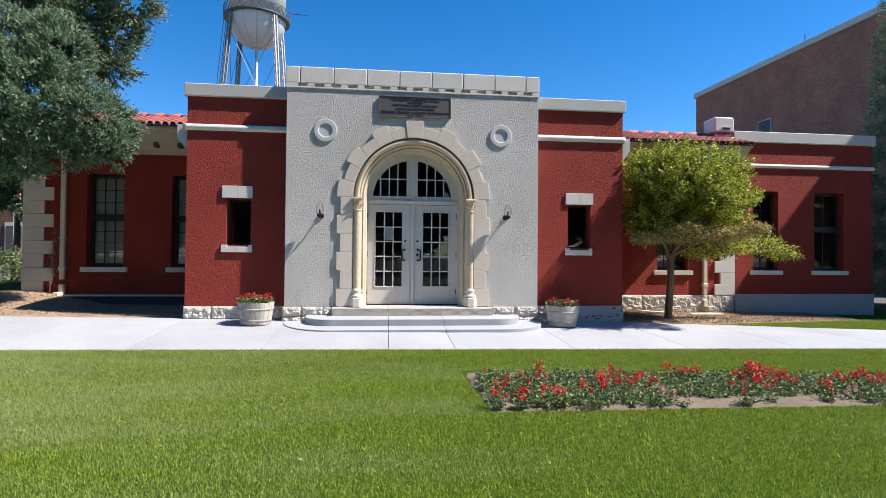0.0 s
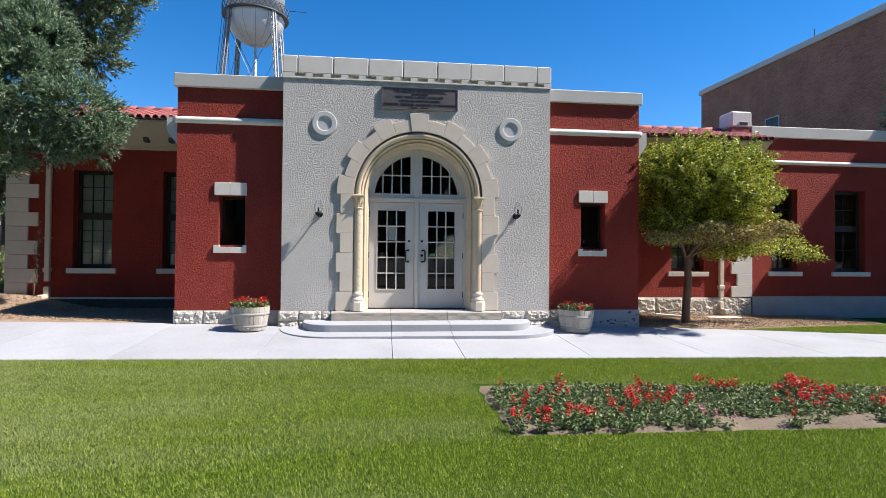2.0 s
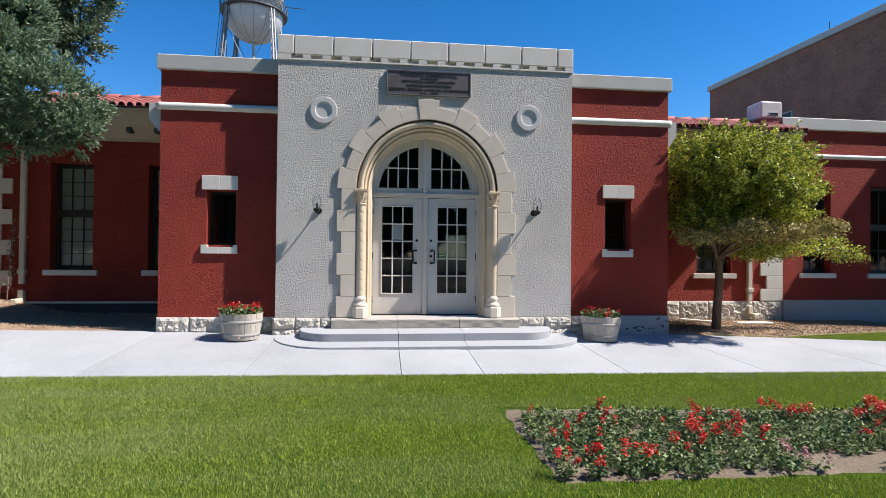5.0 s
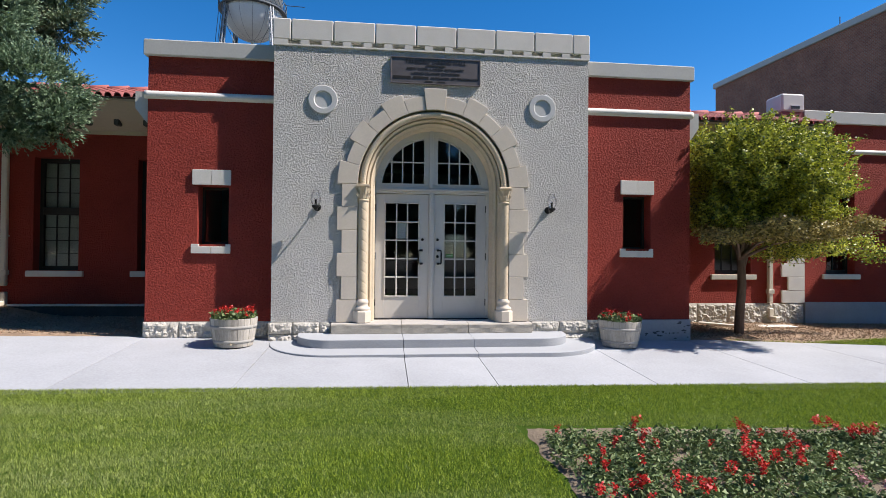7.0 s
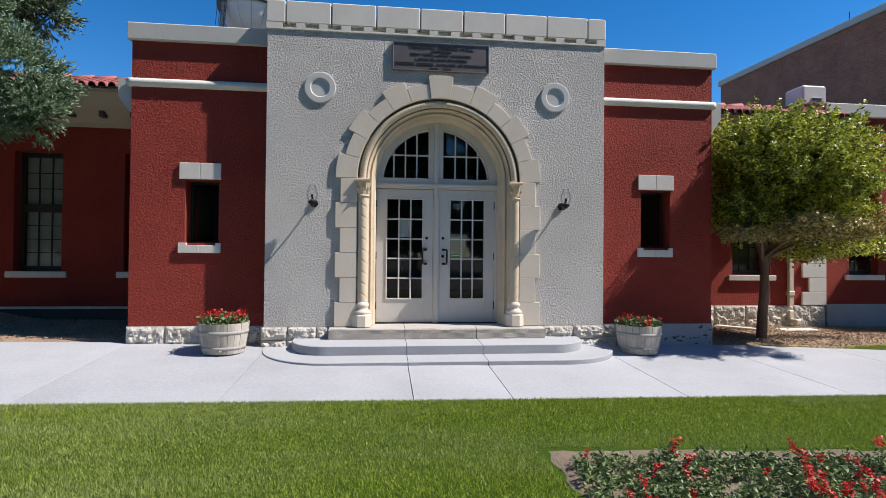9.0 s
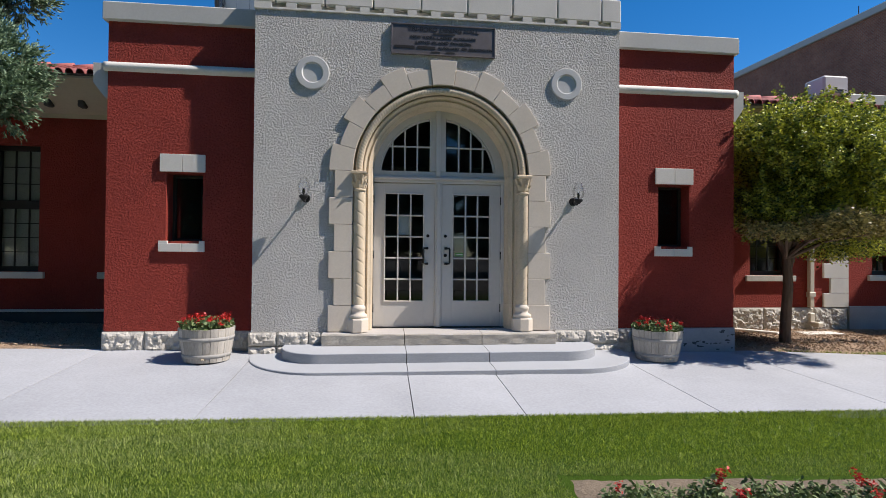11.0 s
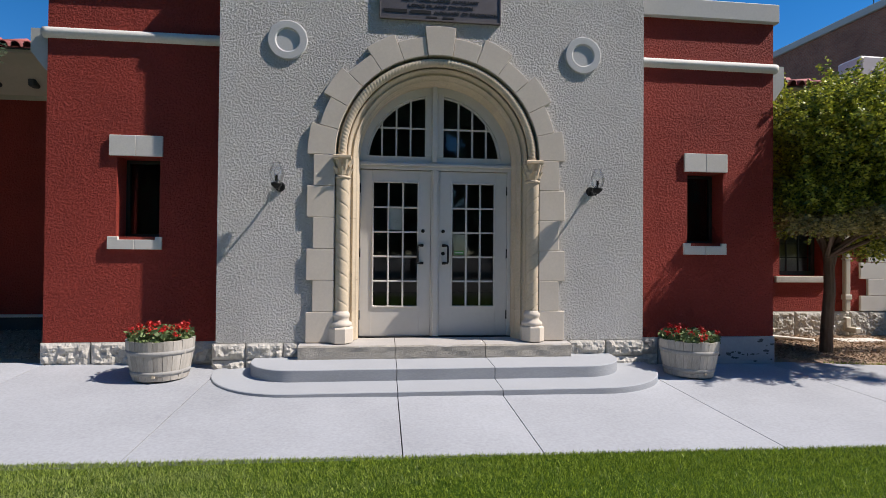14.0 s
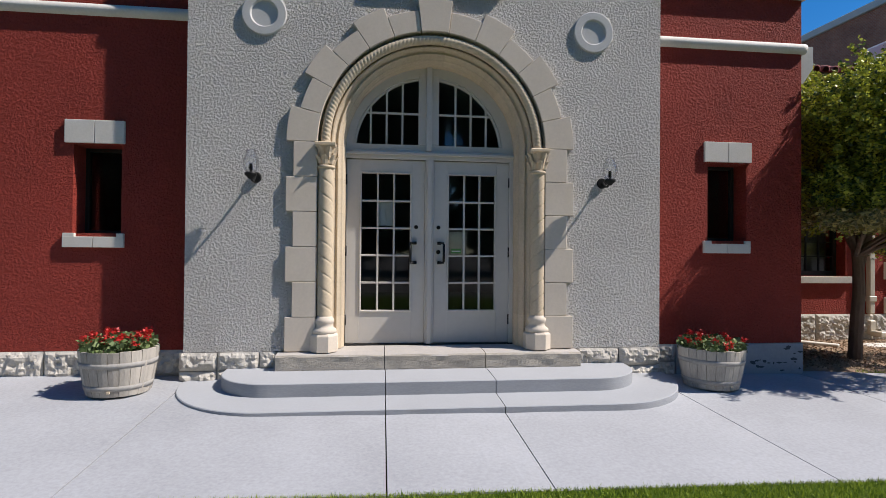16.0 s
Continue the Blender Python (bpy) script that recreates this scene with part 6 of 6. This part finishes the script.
def salvia(seed, spikes, petals, tall, leaves=21):
    """A bushy bedding plant: arching leafy stems, and spikes of small petals above them."""
    rng = np.random.default_rng(seed)
    t = thing("flower_plant", "bushy bedding plant with dark leaves and red flower spikes" if spikes > 1 else "leafy green bedding plant with few blooms", "flower", group="flowers in the bed")
    pts = []
    for s in range(leaves):
        a, r = rng.uniform(0, 6.283), 0.15 * math.sqrt(rng.uniform(0.02, 1))
        h = tall * rng.uniform(0.45, 1.0) * (1 - 1.6 * r)
        for k in range(7):
            f = (k + 1) / 7
            pts.append((math.cos(a) * r * (0.35 + 0.65 * f) + rng.normal() * 0.022, math.sin(a) * r * (0.35 + 0.65 * f) + rng.normal() * 0.022, h * f))
    leaf_cloud("foliage", pts, SAGE, t, 0.060, 2.3, seed, -0.15)
    for s in range(spikes):
        a, r = rng.uniform(0, 6.283), rng.uniform(0.01, 0.11)
        x, y, h = math.cos(a) * r, math.sin(a) * r, tall * rng.uniform(0.6, 0.82)
        ln, lean = rng.uniform(0.08, 0.15), rng.normal(size=2) * 0.03
        c = [(x + lean[0] * k / 30 + rng.normal() * 0.017, y + lean[1] * k / 30 + rng.normal() * 0.017, h + ln * k / 30) for k in range(30)]
        leaf_cloud("flower_spike", c, petals, t, 0.034, 1.7, seed * 7 + s, 0.3)
    return t


kinds = [salvia(101, 3, PETAL, 0.25), salvia(102, 2, PETAL, 0.23), salvia(103, 1, PETAL, 0.21), salvia(104, 4, PETAL, 0.27), salvia(105, 0, PETAL, 0.21), salvia(106, 2, PINK, 0.13, 7)]
rngf = random.Random(77)
used = set()
for r in range(11):
    for c in range(31):
        x = 0.70 + c * 0.185 + rngf.uniform(-0.07, 0.07) + (0.11 if r % 2 else 0)
        b, f = bed_line(x)
        y = b - 0.40 - r * (b - f - 0.48) / 10.0 + rngf.uniform(-0.06, 0.06)
        # the front of the bed is thin and half bare along its middle stretch
        bare = 0.6 if r >= 8 and 2.7 < x < 4.9 else 0.22 if r >= 8 and x > 2.7 else 0.06
        if x > 6.25 or rngf.random() < bare:
            continue
        red = 0.6 * noise.noise((x * 1.5, y * 1.7, 4.0)) + rngf.uniform(-0.33, 0.33)
        if r >= 8 and 2.3 < x < 5.0:
            k = rngf.choice((5, 2, 4, 4))
        else:
            k = 3 if red > 0.42 else 0 if red > 0.34 else 1 if red > 0.24 else 2 if red > 0.10 else 4
        s = rngf.uniform(0.66, 0.88)
        m = Matrix.Translation((x, y, gz(x, y) + 0.01)) @ Matrix.Rotation(rngf.uniform(0, 6.28), 4, "Z") @ Matrix.Diagonal((s, s, s * rngf.uniform(0.7, 0.95), 1))
        if k not in used:
            used.add(k)
            kinds[k].matrix_basis = m
        else:
            copy_thing(kinds[k], Matrix()).matrix_basis = m


# ---- barrel planters ----
def barrel(x, y, z, lean, seed):
    t = thing("barrel_planter", "weathered half whisky barrel planted with red geraniums", "planter", (0, 0, 0), group="barrels beside the steps")
    n, H = 22, 0.47
    rng = random.Random(seed)
    prof = [(0.305 + 0.075 * math.sin(min(1, k / 6) * 1.35), H * k / 6) for k in range(7)]
    for i in range(n):
        a0, a1 = 2 * math.pi * i / n + 0.006, 2 * math.pi * (i + 1) / n - 0.006
        bm = bmesh.new()
        rows = []
        dr = rng.uniform(-0.003, 0.003)
        top = rng.uniform(-0.006, 0.006)
        for k, (r, h) in enumerate(prof):
            hh = h + (top if k == 6 else 0)
            rows.append([bm.verts.new(((rr + dr) * math.cos(a), (rr + dr) * math.sin(a), hh)) for rr, a in ((r, a0), (r + 0.002, (a0 + a1) / 2), (r, a1), (r - 0.028, a1), (r - 0.028, a0))])
        for p, q in zip(rows, rows[1:]):
            for k in range(5):
                bm.faces.new((p[k], p[(k + 1) % 5], q[(k + 1) % 5], q[k]))
        bm.faces.new(rows[0][::-1])
        bm.faces.new(rows[-1])
        part("stave", bm, OAK, t)
    for h0, h1 in ((0.06, 0.115), (0.30, 0.355)):
        def rr(h):
            return 0.305 + 0.075 * math.sin(min(1, h / H) * 1.35) + 0.004
        part("hoop", lathe([(rr(h0) - 0.004, h0), (rr(h0) + 0.0005, h0), (rr(h1) + 0.0005, h1), (rr(h1) - 0.004, h1)], 44, caps=False), HOOP, t, smooth=True)
    part("soil", lathe([(0.33, H - 0.08), (0.345, H - 0.05), (0.15, H - 0.03), (0.01, H - 0.03)], 24), SOIL, t)
    part("tag", boxes((0.03, 0.06, -0.335, -0.318, 0.045, 0.068)), MOULD, t, "small yellowed tag")
    t.matrix_basis = Matrix.Translation((x, y, z)) @ Matrix.Rotation(lean, 4, "Y") @ Matrix.Diagonal((0.915, 0.915, 0.91, 1))
    g = thing("geraniums", "red geraniums with green leaves filling the barrel", "flowers", (0, 0, 0), group="geraniums in the barrels")
    r2 = np.random.default_rng(seed)
    pts = []
    for i in range(900):
        a, r = r2.uniform(0, 6.283), 0.37 * math.sqrt(r2.uniform(0, 1))
        pts.append((r * math.cos(a), r * math.sin(a), H - 0.03 + r2.uniform(0, 1) * (0.17 - 0.3 * r * r)))
    leaf_cloud("foliage", pts, SAGE, g, 0.06, 1.25, seed)
    for i in range(20):
        a, r = r2.uniform(0, 6.283), 0.36 * math.sqrt(r2.uniform(0.02, 1))
        cx, cy, cz = r * math.cos(a), r * math.sin(a), H + 0.12 + r2.uniform(-0.03, 0.08) - 0.5 * r * r
        c = np.array((cx, cy, cz)) + r2.normal(scale=0.018, size=(34, 3))
        leaf_cloud("bloom", c, PETAL, g, 0.03, 1.2, seed * 100 + i)
    g.matrix_basis = t.matrix_basis.copy()


barrel(-3.10, -0.32, gz(-3.1, -0.32) + 0.002, 0.0, 1)
barrel(3.13, -0.30, gz(3.13, -0.30) + 0.006, 0.012, 2)

# ---- paving slabs ----
for a, b in zip(JOINTS, JOINTS[1:]):
    slab(a, b, pavement)


# ---- trees across the lawn, behind the viewer ----
def far_trees():
    rng = np.random.default_rng(91)
    for i in range(22):
        x, y, h = -60 + 5.8 * i + rng.uniform(-2, 2), -44 + rng.uniform(-4, 4), rng.uniform(24, 30)
        t = thing("broadleaf_tree", "tall broadleaf tree across the lawn", "tree", (x, y, gz(x, y) - 0.1), group="trees across the lawn")
        bm = bmesh.new()
        limb(bm, [(0, 0, 0), (0.1, 0, 3), (0, 0.1, h * 0.7)], 0.35, 0.08, 8)
        part("trunk", bm, BARK, t)
        pts = lobes_to_points([(rng.uniform(-2, 2), rng.uniform(-2, 2), h * f, 5.6 * g, 4.6 * g, 3.4) for f, g in ((0.2, 0.8), (0.38, 1), (0.58, 1), (0.78, 0.8), (0.92, 0.5))], 4, 0.35, rng, 5)
        leaf_cloud("crown", pts, SPRUCE, t, 1.0, 1.4, 200 + i)


far_trees()

# a few fallen leaves on the lawn
rl = random.Random(9)
for x, y in ((-3.9, -8.3), (-3.2, -8.35), (-2.0, -8.3), (-2.3, -7.2), (1.4, -7.9), (-1.2, -6.9)):
    bm = bmesh.new()
    z = gz(x, y) + 0.035
    bm.faces.new([bm.verts.new((x + 0.032 * math.cos(6.28 * k / 7) * rl.uniform(0.6, 1), y + 0.022 * math.sin(6.28 * k / 7) * rl.uniform(0.6, 1), z + rl.uniform(0, 0.02))) for k in range(7)])
    lf = link("fallen_leaf", bm, WEED)
    tagged(lf, "dry brown leaf lying on the lawn", "leaf", group="fallen leaves")
